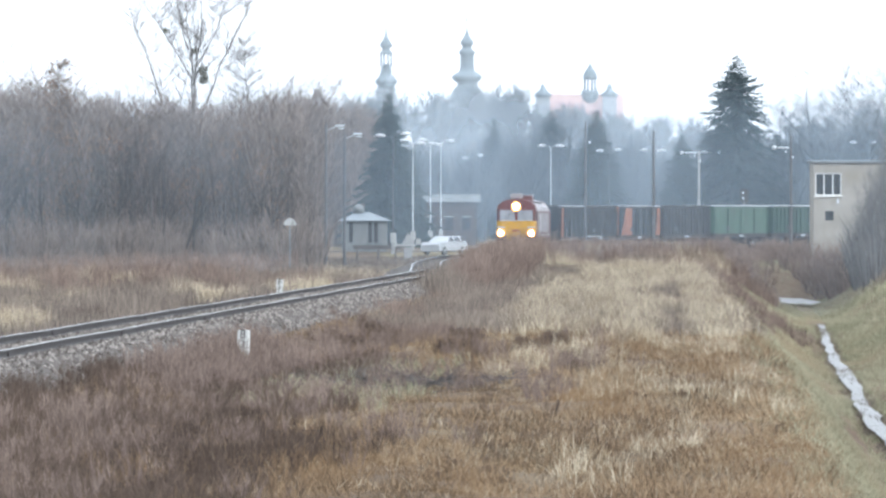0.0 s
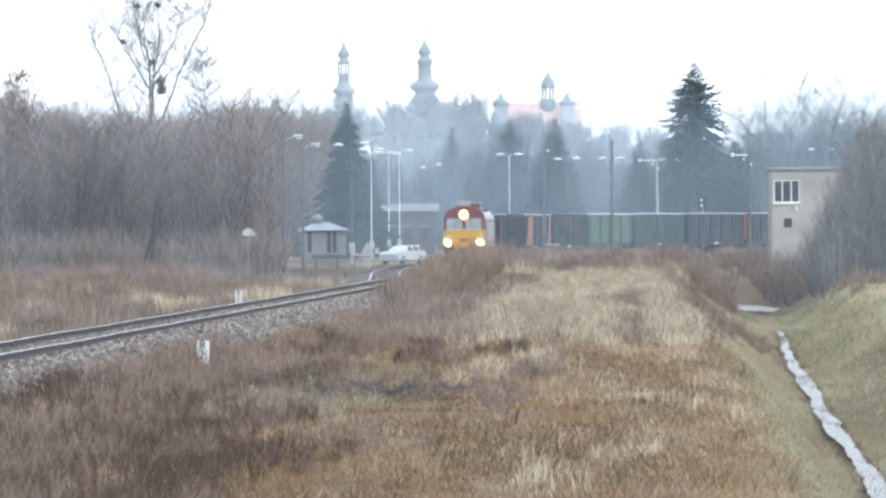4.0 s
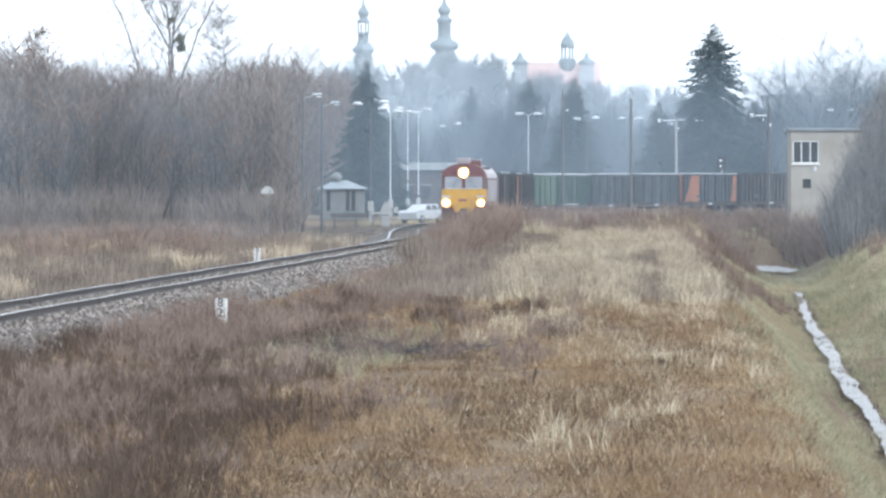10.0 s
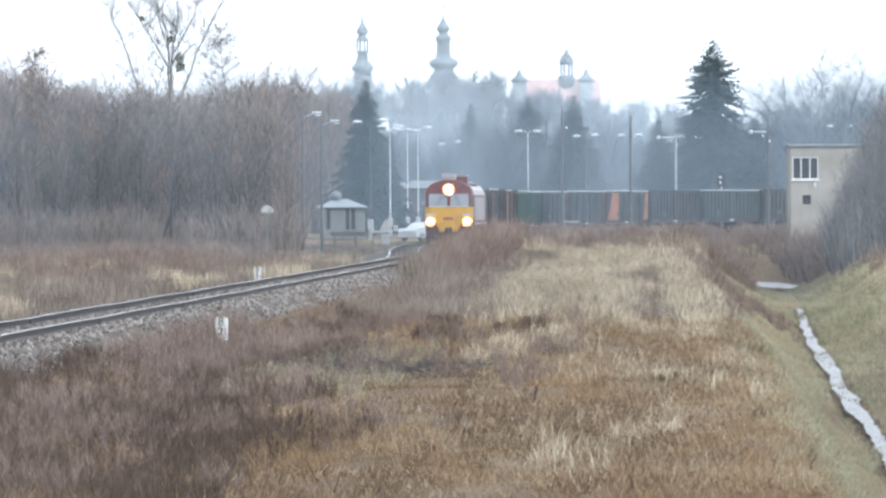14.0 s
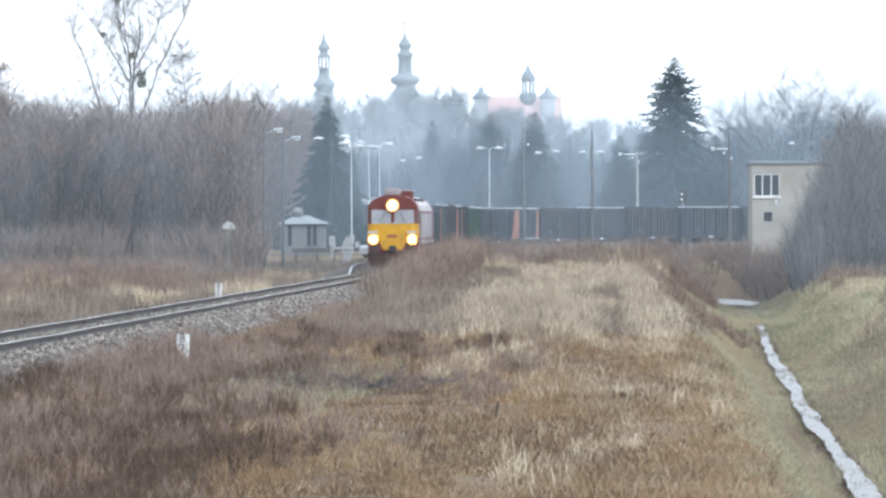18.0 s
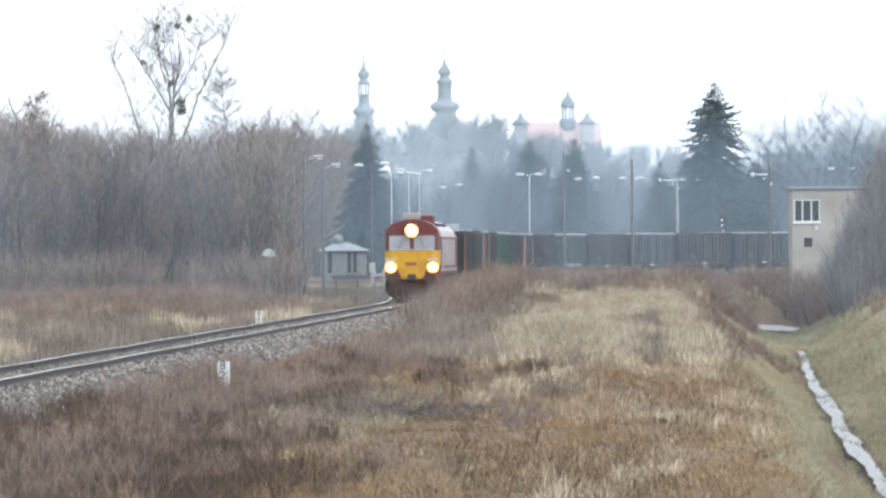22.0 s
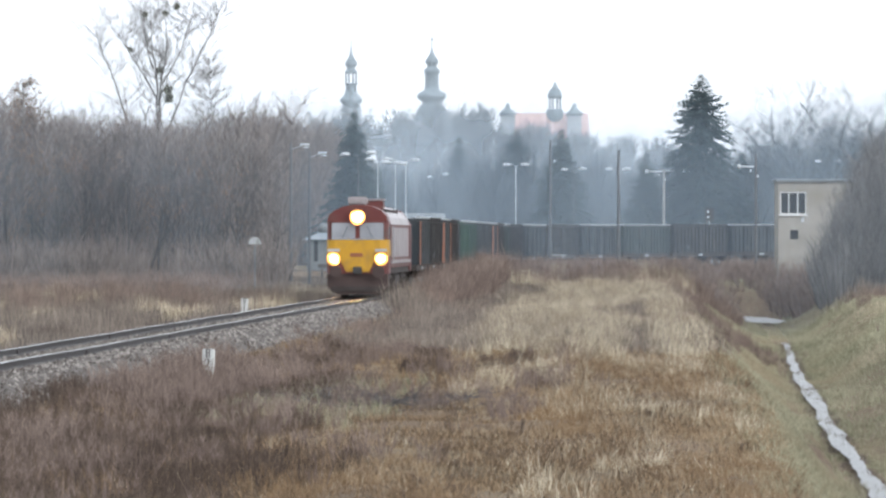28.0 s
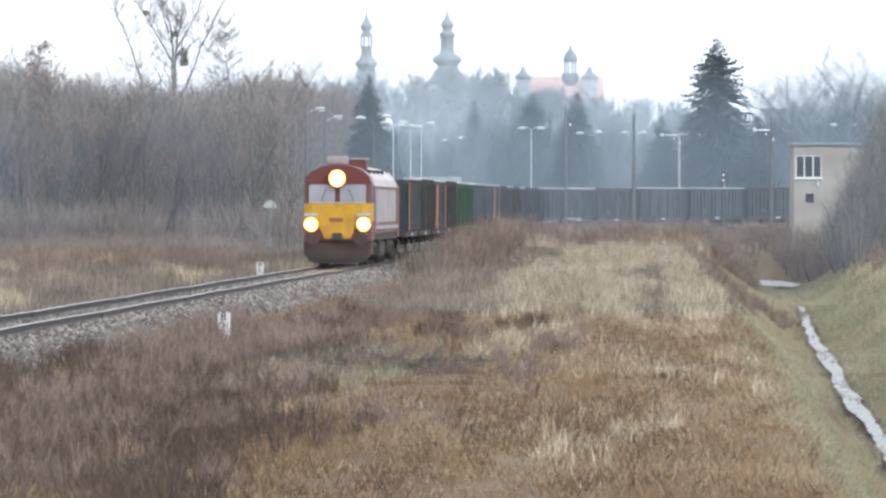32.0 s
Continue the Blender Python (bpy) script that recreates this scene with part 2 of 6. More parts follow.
def box(bm, x0, x1, y0, y1, z0, z1, bevel=0.0):
    r = bmesh.ops.create_cube(bm, size=1.0, matrix=Matrix.LocRotScale(((x0 + x1) / 2, (y0 + y1) / 2, (z0 + z1) / 2), None, (x1 - x0, y1 - y0, z1 - z0)))
    if bevel:
        bmesh.ops.bevel(bm, geom=list({e for v in r["verts"] for e in v.link_edges}), offset=bevel, segments=2, affect="EDGES")
    return bm


def cyl(bm, p, q, r0, r1=None, n=10):
    p, q = Vector(p), Vector(q)
    m = Matrix.Translation((p + q) / 2) @ (q - p).to_track_quat("Z", "Y").to_matrix().to_4x4()
    bmesh.ops.create_cone(bm, cap_ends=True, segments=n, radius1=r0, radius2=r0 if r1 is None else r1, depth=(q - p).length, matrix=m)
    return bm


def bx(*a, **k):
    return box(bmesh.new(), *a, **k)


def cy(*a, **k):
    return cyl(bmesh.new(), *a, **k)


def lathe(bm, profile, n=16):
    """Turns (radius, height) pairs about the upright axis."""
    rings = [[bm.verts.new((r * math.cos(2 * math.pi * i / n), r * math.sin(2 * math.pi * i / n), z)) for i in range(n)] for r, z in profile]
    for a, b in zip(rings, rings[1:]):
        for i in range(n):
            bm.faces.new((a[i], a[(i + 1) % n], b[(i + 1) % n], b[i]))
    bm.faces.new(rings[0][::-1])
    bm.faces.new(rings[-1])
    for f in bm.faces:
        f.smooth = True
    return bm


def tubes(segs, sides=3):
    """Prisms along segments: rows of x0 y0 z0 x1 y1 z1 r0 r1."""
    s = np.asarray(segs, dtype=np.float64)
    p, q, r0, r1 = s[:, 0:3], s[:, 3:6], s[:, 6], s[:, 7]
    d = q - p
    d /= np.linalg.norm(d, axis=1, keepdims=True) + 1e-9
    ref = np.where(np.abs(d[:, 2:3]) > 0.9, np.array([[1.0, 0, 0]]), np.array([[0, 0, 1.0]]))
    u = np.cross(d, ref)
    u /= np.linalg.norm(u, axis=1, keepdims=True) + 1e-9
    w = np.cross(d, u)
    ring = []
    for c, r in ((p, r0), (q, r1)):
        for i in range(sides):
            a = 2 * math.pi * i / sides
            ring.append(c + (u * math.cos(a) + w * math.sin(a)) * r[:, None])
    v = np.stack(ring, 1).reshape(-1, 3)
    base = np.arange(len(s))[:, None] * 2 * sides
    f = [np.concatenate([base + i, base + (i + 1) % sides, base + sides + (i + 1) % sides, base + sides + i], 1) for i in range(sides)]
    return v, np.stack(f, 1).reshape(-1, 4)


def slips(segs):
    """Flat tapering slips along segments, one sliver each, for the finest twigs."""
    s = np.asarray(segs, dtype=np.float64)
    p, q, r = s[:, 0:3], s[:, 3:6], s[:, 6:7] * 1.25
    d = q - p
    a = np.linspace(0, 40 * math.pi, len(s))
    side = np.cross(d, np.stack([0.5 * np.sin(a), np.ones(len(s)), 0.3 * np.cos(a)], 1))
    side /= np.linalg.norm(side, axis=1, keepdims=True) + 1e-9
    v = np.stack([p - side * r, p + side * r, q], 1).reshape(-1, 3)
    return v, np.arange(len(s) * 3).reshape(-1, 3)


# ---- the lie of the land ----
def smooth(a, b, x):
    t = np.clip((np.asarray(x, dtype=float) - a) / (b - a), 0, 1)
    return t * t * (3 - 2 * t)


RUN = 0.0397  # the straight's drift to the right in each metre ahead
RAIL_NEAR, CURVE_Y, RADIUS, LAST_TURN = 20.0, 484.0, 262.0, 0.70


def line_table():
    """The track's centre line: x, y and heading for each metre from RAIL_NEAR on."""
    x, y, h, out = 4.57 + RUN * (RAIL_NEAR - 470), RAIL_NEAR, math.atan(RUN), []
    for i in range(900):
        out.append((x, y, h))
        x, y = x + math.sin(h), y + math.cos(h)
        if y > CURVE_Y:
            h = min(h + 1 / RADIUS, LAST_TURN)
    return np.array(out)


LINE = line_table()


def on_line(s):
    i = min(max(s, 0.0), 897.0)
    a, b, f = LINE[int(i)], LINE[int(i) + 1], i - int(i)
    return a + (b - a) * f


def rail_z(y):
    return 0.22 * smooth(480, 600, y)


def siding(y):
    """How far to the side the second track has parted from the line."""
    return np.interp(y, [312, 322, 332, 345, 360, 375, 400, 430, 458, 480, 510], [0, 0.04, 0.14, 0.42, 1.0, 1.65, 2.7, 3.75, 4.4, 4.7, 4.8])


def track_x(y):
    return np.interp(y, LINE[:, 1], LINE[:, 0])


def ditch_x(y):
    y = np.asarray(y, dtype=float)
    return 8.6 + 0.0404 * (y - 131) + 0.4 * smooth(240, 335, y)


def crest(y):
    """How far the field's edge lies from the ditch; the bank widens with distance."""
    return np.interp(y, [90, 170, 217, 331, 400], [2.2, 2.5, 3.1, 5.2, 5.8])


def waves(x, y, s):
    return np.sin(x / s + 1.3 * np.sin(y / s * 0.7)) * np.cos(y / s * 0.83 + 0.9 * np.sin(x / s * 1.3))


def land(x, y):
    x, y = np.asarray(x, dtype=float), np.asarray(y, dtype=float)
    u, v = x - track_x(y), x - ditch_x(y)
    u = np.where(u < 0, np.minimum(u + siding(y), 0), u)
    field = -1.0 + 0.75 * smooth(200, 390, y) + 0.10 * waves(x, y, 2.3) + 0.05 * waves(x + 9, y, 0.8)
    left = -0.75 + 0.12 * waves(x, y, 4.0)
    z = np.where(u > 0, field, left)
    # the ditch with its two banks, running out near the culvert
    bottom = -2.62
    deep = 1 - smooth(438, 456, y)
    right_top = -0.55 + 0.1 * waves(x, y, 3.0) + 0.25 * smooth(380, 460, y)
    bank = np.where(v < 0, smooth(0.45, crest(y), -v), smooth(0.45, 4.6, v))
    cut = bottom + (np.where(v < 0, z, right_top) - bottom) * bank
    z = np.where(v > -crest(y), np.where(v < 4.6, cut, right_top) * deep + z * (1 - deep), z)
    # the bed of the line
    z = z + (-0.52 + rail_z(y) - z) * (1 - smooth(2.3, 4.2, np.abs(u)))
    # the station's level and the hill far behind it
    z = z * (1 - smooth(520, 640, y)) + 0.0
    z = z + 23 * np.exp(-(((x - 8) / 80) ** 2)) * smooth(1250, 1950, y) * (1 - smooth(2300, 3200, y))
    return z


def ground():
    a = np.concatenate([-np.geomspace(3200, 32, 26), np.arange(-30, 34.1, 0.5), np.geomspace(36, 3200, 26)])
    y = np.concatenate([-np.geomspace(2500, 20, 12), np.arange(0, 60, 6.0), np.arange(60, 330, 1.5), np.arange(330, 620, 3.0), np.geomspace(620, 4600, 60)])
    X = a[None, :] + (RUN * (np.clip(y, 0, 480) - 140))[:, None]
    Y = np.repeat(y[:, None], len(a), 1)
    v = np.stack([X, Y, land(X, Y)], 2).reshape(-1, 3)
    r, c = len(y), len(a)
    i = (np.arange(r - 1)[:, None] * c + np.arange(c - 1)[None, :]).ravel()
    f = np.stack([i, i + 1, i + c + 1, i + c], 1)
    return tagged(raw("ground", v, f, M_EARTH, smooth=True), "brown winter ground of dead turf and bare soil", "ground", kind="structure")


ground()


def water():
    # the stream, narrow where weeds press in, its surface in small ripples
    y = np.arange(60, 345, 0.22)
    g = np.random.default_rng(17)
    rough = [np.convolve(g.normal(0, 1, len(y) + 60), np.ones(k) / k ** 0.5, "same")[30:-30] for k in (41, 41, 9, 9)]
    mid = ditch_x(y) + 0.06 * np.sin(y / 17.0) + 0.03 * np.sin(y / 4.1)
    a, b = (np.maximum((0.20 + 0.03 * np.sin(y / 9.0 + k) + 0.035 * rough[k] + 0.012 * rough[k + 2]) * (1 - 0.35 * smooth(250, 330, y)), 0.03) for k in (0, 1))
    across = np.linspace(0, 1, 7)
    X = (mid - a)[:, None] + (a + b)[:, None] * across[None]
    Y = np.repeat(y[:, None], 7, 1)
    Z = -2.5 + 0.006 * np.sin(Y * 5.1 + 3 * np.sin(X * 9)) + 0.006 * np.sin(Y * 2.3 - X * 11) + g.normal(0, 0.002, X.shape)
    i = (np.arange(len(y) - 1)[:, None] * 7 + np.arange(6)[None]).ravel()
    tagged(raw("water_ditch", np.stack([X, Y, Z], 2).reshape(-1, 3), np.stack([i, i + 1, i + 8, i + 7], 1), M_WATER, smooth=True), "shallow rippled water in a narrow ditch", "water", kind="structure")
    bm = bmesh.new()
    for cx, cy_, wx, wy, p in ((20.2, 436.5, 0.7, 1.7, 0.3), (20.95, 432.5, 0.65, 1.6, 2.0), (20.6, 428, 0.9, 1.8, 4.0), (21.2, 423.5, 0.45, 1.5, 1.0), (20.9, 420, 0.3, 1.2, 5.0)):
        bm.faces.new([bm.verts.new((cx + wx * math.cos(a) * (1 + 0.25 * math.sin(3 * a + p) + 0.15 * math.sin(7 * a)), cy_ + wy * math.sin(a) * (1 + 0.2 * math.sin(4 * a + p)), -2.34 + 0.07 * wy * math.sin(a))) for a in np.linspace(0, 2 * math.pi, 40, endpoint=False)])
    tagged(part("water_pool", bm, M_WATER), "broken riffles of grey water at the ditch's end", "water", kind="structure")


water()

# ---- the railway ----
def siding_bed():
    prof, v = [(-2.6, -0.62), (-1.5, -0.22), (0, -0.2), (1.5, -0.2)], []
    s = np.arange(296, 500, 4.0)
    for k in s:
        x, y, h = on_line(k)
        d = float(siding(y))
        for o, z in prof:
            v.append((x + (o - d) * math.cos(h), y - (o - d) * math.sin(h), z - 0.03 + float(rail_z(y)) + random.uniform(-0.02, 0.02)))
    i = (np.arange(len(s) - 1)[:, None] * 4 + np.arange(3)[None, :]).ravel()
    tagged(raw("siding_bed", v, np.stack([i, i + 1, i + 5, i + 4], 1), M_BED), "bed of grey crushed stone under the passing siding", "railway track", kind="structure")


def ballast():
    s = np.arange(40, 560, 2.0)
    prof = [(-2.9, -0.62), (-1.75, -0.2), (-0.9, -0.17), (0, -0.2), (0.9, -0.17), (1.75, -0.2), (2.15, -0.42), (2.9, -0.72)]
    v = []
    for k in s:
        x, y, h = on_line(k)
        for o, z in prof:
            v.append((x + o * math.cos(h), y - o * math.sin(h), z + float(rail_z(y)) + random.uniform(-0.025, 0.025)))
    n, c = len(s), len(prof)
    i = (np.arange(n - 1)[:, None] * c + np.arange(c - 1)[None, :]).ravel()
    bed = tagged(raw("ballast_bed", v, np.stack([i, i + 1, i + c + 1, i + c], 1), M_BED), "bed of pale grey crushed stone", "railway track", kind="structure")
    # loose stones, thick on the shoulder
    rng = np.random.default_rng(5)
    n = 30000
    k = rng.uniform(85, 330, n)
    o = rng.uniform(-2.3, 2.85, n)
    px, py = LINE[k.astype(int), 0], LINE[k.astype(int), 1] + (k % 1)
    zz = np.interp(o, [p[0] for p in prof], [p[1] for p in prof])
    keep = (np.abs(np.abs(o) - 0.75) > 0.12)
    ctr = np.stack([px + o, py, zz + 0.01], 1)[keep]
    m = len(ctr)
    octa = np.array([(1, 0, 0), (0, 1, 0), (-1, 0, 0), (0, -1, 0), (0, 0, 1), (0, 0, -1)], dtype=float)
    size = rng.uniform(0.022, 0.06, (m, 1, 1)) * rng.uniform(0.6, 1.3, (m, 6, 1))
    v = ctr[:, None, :] + (octa[None] + rng.uniform(-0.35, 0.35, (m, 6, 3))) * size
    t = np.array([(0, 1, 4), (1, 2, 4), (2, 3, 4), (3, 0, 4), (1, 0, 5), (2, 1, 5), (3, 2, 5), (0, 3, 5)])
    f = (np.arange(m)[:, None, None] * 6 + t[None]).reshape(-1, 3)
    tagged(raw("ballast_stones", v.reshape(-1, 3), f, M_BALLAST), "loose angular ballast stones", "gravel", kind="stuff")
    return bed


ballast()
siding_bed()


def railway():
    root = thing("railway_track", Matrix(), "single running line of steel rails on sleepers in pale ballast", "railway track", kind="structure")
    head = [(-0.035, 0), (-0.035, -0.04), (-0.009, -0.055), (-0.009, -0.125), (-0.07, -0.145), (-0.07, -0.155), (0.07, -0.155), (0.07, -0.145), (0.009, -0.125), (0.009, -0.055), (0.035, -0.04), (0.035, 0)]
    for side in (-0.7525, 0.7525):
        k = 40.0
        while k < 600:
            e = min(k + 24.97, 600)
            bm, rings = bmesh.new(), []
            steps = 3 if k < 430 else 10
            for j in range(steps + 1):
                x, y, h = on_line(k + (e - k) * j / steps)
                dip = -0.012 if j in (0, steps) else 0.0
                rings.append([bm.verts.new((x + (side + a) * math.cos(h), y - (side + a) * math.sin(h), b + dip + float(rail_z(y)))) for a, b in head])
            for a, b in zip(rings, rings[1:]):
                for i in range(len(head)):
                    fc = bm.faces.new((a[i], b[i], b[(i + 1) % len(head)], a[(i + 1) % len(head)]))
                    fc.material_index = 1 if i == len(head) - 1 else 0
            bm.faces.new(rings[0]), bm.faces.new(rings[-1][::-1])
            r = part("rail", bm, M_RAIL, root)
            r.data.materials.append(M_RAILTOP)
            if k > 60:
                x, y, h = on_line(k - 0.015)
                for o in (-0.03, 0.03):
                    fp = part("fishplate", bx(-0.011, 0.011, -0.3, 0.3, -0.05, 0.05, bevel=0.004), M_RAIL, root)
                    fp.matrix_basis = pose(x + side + o, y, -0.09 + float(rail_z(y)), 0, 0, -math.degrees(h))
            k += 25.0
    # the siding's rails, parting from the line at its points
    for side in (-0.7525, 0.7525):
        for k in range(286, 506, 20):
            bm, rings = bmesh.new(), []
            for j in range(6):
                x, y, h = on_line(k + 3.995 * j)
                d = side - float(siding(y))
                rings.append([bm.verts.new((x + (d + a) * math.cos(h), y - (d + a) * math.sin(h), b - 0.004 + float(rail_z(y)))) for a, b in head])
            for a, b in zip(rings, rings[1:]):
                for i in range(len(head)):
                    fc = bm.faces.new((a[i], b[i], b[(i + 1) % len(head)], a[(i + 1) % len(head)]))
                    fc.material_index = 1 if i == len(head) - 1 else 0
            part("siding_rail", bm, M_RAIL, root).data.materials.append(M_RAILTOP)
    me = None
    for i in range(300):
        x, y, h = on_line(105 + 0.62 * i)
        if me is None:
            bm = bx(-1.3, 1.3, -0.12, 0.12, -0.31, -0.158, bevel=0.015)
            s = part("sleeper", bm, M_SLEEPER, root)
            me = s.data
        else:
            s = new("sleeper", me)
            s.parent = root
        s.matrix_basis = pose(x, y, random.uniform(-0.008, 0.004), 0, 0, -math.degrees(h) + random.uniform(-0.4, 0.4))


railway()


# ---- grass and shrubs ----
def blades(name, x, y, height, width, lean, material, label, category, up=0.0, seed=3, bent=False, rough=0.0):
    """Bent blades of two pieces each, one mesh."""
    g = np.random.default_rng(seed)
    n = len(x)
    z = land(x, y) + up - 0.03 + rough * (waves(x, y * 0.16, 0.33) + 0.6 * waves(x + 5, y * 0.2, 0.16))
    h = height * g.uniform(0.5, 1.3, n) * (1.0 + 0.4 * waves(x, y * 0.12, 0.9) + 0.25 * waves(x + 7, y * 0.15, 0.37))
    w = width * g.uniform(0.6, 1.4, n) / 2
    a, turn = g.uniform(0, 2 * math.pi, n), g.uniform(-0.9, 0.9, n)
    l = lean * g.uniform(0.2, 1.2, n) * h
    dx, dy = np.cos(a) * l, np.sin(a) * l
    wx, wy = np.cos(turn) * w, np.sin(turn) * w
    rise = np.sqrt(np.maximum(h * h - l * l, (0.25 * h) ** 2))
    p0 = np.stack([x - wx, y - wy, z], 1)
    p1 = np.stack([x + wx, y + wy, z], 1)
    p2 = np.stack([x + dx * 0.35 + wx * 0.8, y + dy * 0.35 + wy * 0.8, z + rise * 0.62], 1)
    p3 = np.stack([x + dx * 0.35 - wx * 0.8, y + dy * 0.35 - wy * 0.8, z + rise * 0.62], 1)
    p4 = np.stack([x + dx, y + dy, z + rise], 1)
    if not bent:
        return tagged(raw(name, np.stack([p0, p1, p4], 1).reshape(-1, 3), np.arange(3 * n).reshape(-1, 3), material), label, category, kind="stuff")
    v = np.stack([p0, p1, p2, p3, p4], 1).reshape(-1, 3)
    b = np.arange(n)[:, None] * 5
    f = np.concatenate([b + np.array([[0, 1, 2]]), b + np.array([[0, 2, 3]]), b + np.array([[3, 2, 4]])], 1).reshape(-1, 3)
    return tagged(raw(name, v, f, material), label, category, kind="stuff")


def scatter(n, y0, y1, side0, side1, seed, clump=0.0, size=0.5, power=1.0):
    """Spots between two lines that run ahead; each side is a function of y. clump: the share that gathers in tufts."""
    g = np.random.default_rng(seed)
    y = y0 + (y1 - y0) * g.random(n) ** power
    a, b = side0(y), side1(y)
    x = a + (b - a) * g.random(n)
    if clump:
        m = max(n // 40, 1)
        c = g.integers(0, m, n)
        far = g.random(n) < clump
        x = np.where(far, x[c] + g.normal(0, size, n), x)
        y = np.where(far, y[c] + g.normal(0, size * 7.0, n), y)
    return x, y


def edge(k, extra):
    """A line k times as far to the side as ahead, shifted."""
    return lambda y: k * y + extra


def near_track(off):
    return lambda y: track_x(y) + off


def beside_siding(off):
    return lambda y: track_x(y) + off - siding(y)


def near_ditch(off):
    return lambda y: ditch_x(y) + off


def at_crest(off):
    return lambda y: ditch_x(y) - crest(y) + off


def meadow():
    # short matted brown grass over the whole field, with bare hollows
    x, y = scatter(560000, 70, 330, near_track(2.7), at_crest(0.25), 1, 0.6, 0.22, 1.3)
    k = np.abs(x) < 0.075 * y + 2
    blades("brown_grass", x[k], y[k], 0.20, 0.0125, 1.45, M_DRY, "matted rust-brown winter grass", "grass", seed=21, rough=0.05)
    # taller pale stalks in tufts
    x, y = scatter(30000, 90, 260, near_track(6.5), at_crest(0.0), 2, 0.93, 0.13, 1.0)
    k = (np.abs(x) < 0.075 * y + 2) & (waves(x, y * 0.13 + 3, 1.1) + 0.5 * waves(x, y * 0.1, 0.5) > 0.15 + 0.8 * smooth(150, 110, y)) & (x > 0.012 * y - 1)
    blades("straw_stalks", x[k], y[k], 0.34, 0.011, 0.9, M_BLOND, "pale straw stalks standing in tufts", "grass", seed=22, bent=True)
    x, y = scatter(17000, 76, 215, near_track(6.0), at_crest(0.2), 15, 0.7, 0.25, 1.2)
    k = np.abs(x) < 0.075 * y + 2
    blades("straw_litter", x[k], y[k], 0.17, 0.010, 1.3, M_BLOND, "pale broken straw lying on the matted grass", "grass", seed=15, rough=0.06, up=0.06)
    x, y = scatter(60000, 74, 230, near_track(6.0), at_crest(0.2), 18, 0.5, 0.3, 1.2)
    k = np.abs(x) < 0.075 * y + 2
    blades("brown_litter", x[k], y[k], 0.3, 0.014, 2.4, M_DRY, "flattened brown stems lying on the grass", "grass", seed=18, rough=0.05, up=0.07)
    # the blond stand on the rise
    x, y = scatter(170000, 200, 400, near_track(6.5), at_crest(0.2), 3, 0.8, 0.35)
    pale = waves(x, y * 0.08, 1.2) + 0.8 * waves(x + 5, y * 0.09, 0.55)
    out = np.random.default_rng(33).normal(0, 0.8, len(x))
    k = (np.abs(x - 0.02 * y) < 0.055 * y) & (pale > -0.75) & (x + out > 3.4 - 0.024 * (y - 200)) & (x + 0.5 * out < ditch_x(y) - crest(y) + 0.1) & (y + 9 * out > 215)
    blades("blond_grass", x[k], y[k], 0.52, 0.016, 0.75, M_BLOND, "tall blond dry grass on the rise", "grass", seed=23, bent=True)
    # brown undergrowth mixed into it
    x, y = scatter(150000, 215, 470, near_track(3.4), at_crest(0.0), 4, 0.6, 0.4)
    k = np.abs(x - 0.02 * y) < 0.075 * y
    blades("brown_undergrowth", x[k], y[k], 0.5, 0.03, 0.55, M_WEED, "dull grey-brown undergrowth", "grass", seed=24)
    # tall weeds on the crest and low ones beside the rails
    x, y = scatter(28000, 372, 474, near_track(2.8), near_ditch(-4.6), 9, 0.8, 0.35)
    tall = waves(x, y * 0.1, 1.0) + 0.5 * waves(x, y * 0.1, 0.4) > 0.1
    blades("crest_weeds", x[tall], y[tall], 0.95, 0.03, 0.35, M_BLOND, "pale tall weeds on the crest", "grass", seed=30)
    blades("crest_undergrowth", x[~tall], y[~tall], 0.9, 0.035, 0.4, M_WEED, "grey-brown weeds on the crest", "grass", seed=31)
    x, y = scatter(14000, 285, 480, near_track(1.9), near_track(3.2), 10, 0.7, 0.3)
    blades("line_weeds", x, y, 0.95, 0.03, 0.4, M_WEED, "grey-brown weeds close beside the rails", "grass", seed=32)
    # short grass on the ditch banks
    x, y = scatter(210000, 85, 470, at_crest(-0.35), near_ditch(-0.45), 5, 0.3, 0.4, 1.2)
    k = x < 0.075 * y + 2
    blades("bank_grass", x[k], y[k], 0.13, 0.02, 0.8, M_GREEN, "short olive-green grass on the ditch bank", "grass", seed=25)
    x, y = scatter(190000, 110, 480, near_ditch(0.42), near_ditch(6.5), 6, 0.3, 0.5, 1.1)
    k = x < 0.078 * y + 2
    blades("far_bank_grass", x[k], y[k], 0.2, 0.022, 0.8, M_GREEN, "short olive-green grass on the ditch bank", "grass", seed=26)
    x, y = scatter(16000, 230, 440, near_ditch(2.2), near_ditch(6.5), 19, 0.9, 0.45)
    k = waves(x, y * 0.1, 1.4) + 0.5 * waves(x + 2, y * 0.12, 0.6) > 0.1
    blades("bank_straw", x[k], y[k], 0.3, 0.025, 0.9, M_BLOND, "pale straw tufts on top of the ditch bank", "grass", seed=19)
    x, y = scatter(9000, 95, 345, near_ditch(-0.34), near_ditch(0.34), 14, 0.9, 0.05)
    blades("water_weeds", x, y, 0.16, 0.02, 1.2, M_WEED, "dead weeds standing in the shallow water", "grass", up=0.06, seed=14)
    for sd, a, b in ((12, -0.55, -0.16), (13, 0.16, 0.55)):
        x, y = scatter(9000, 95, 345, near_ditch(a), near_ditch(b), sd, 0.85, 0.05)
        blades("water_edge_grass", x, y, 0.16, 0.018, 0.7, M_GREEN, "olive grass hanging into the water", "grass", seed=sd)
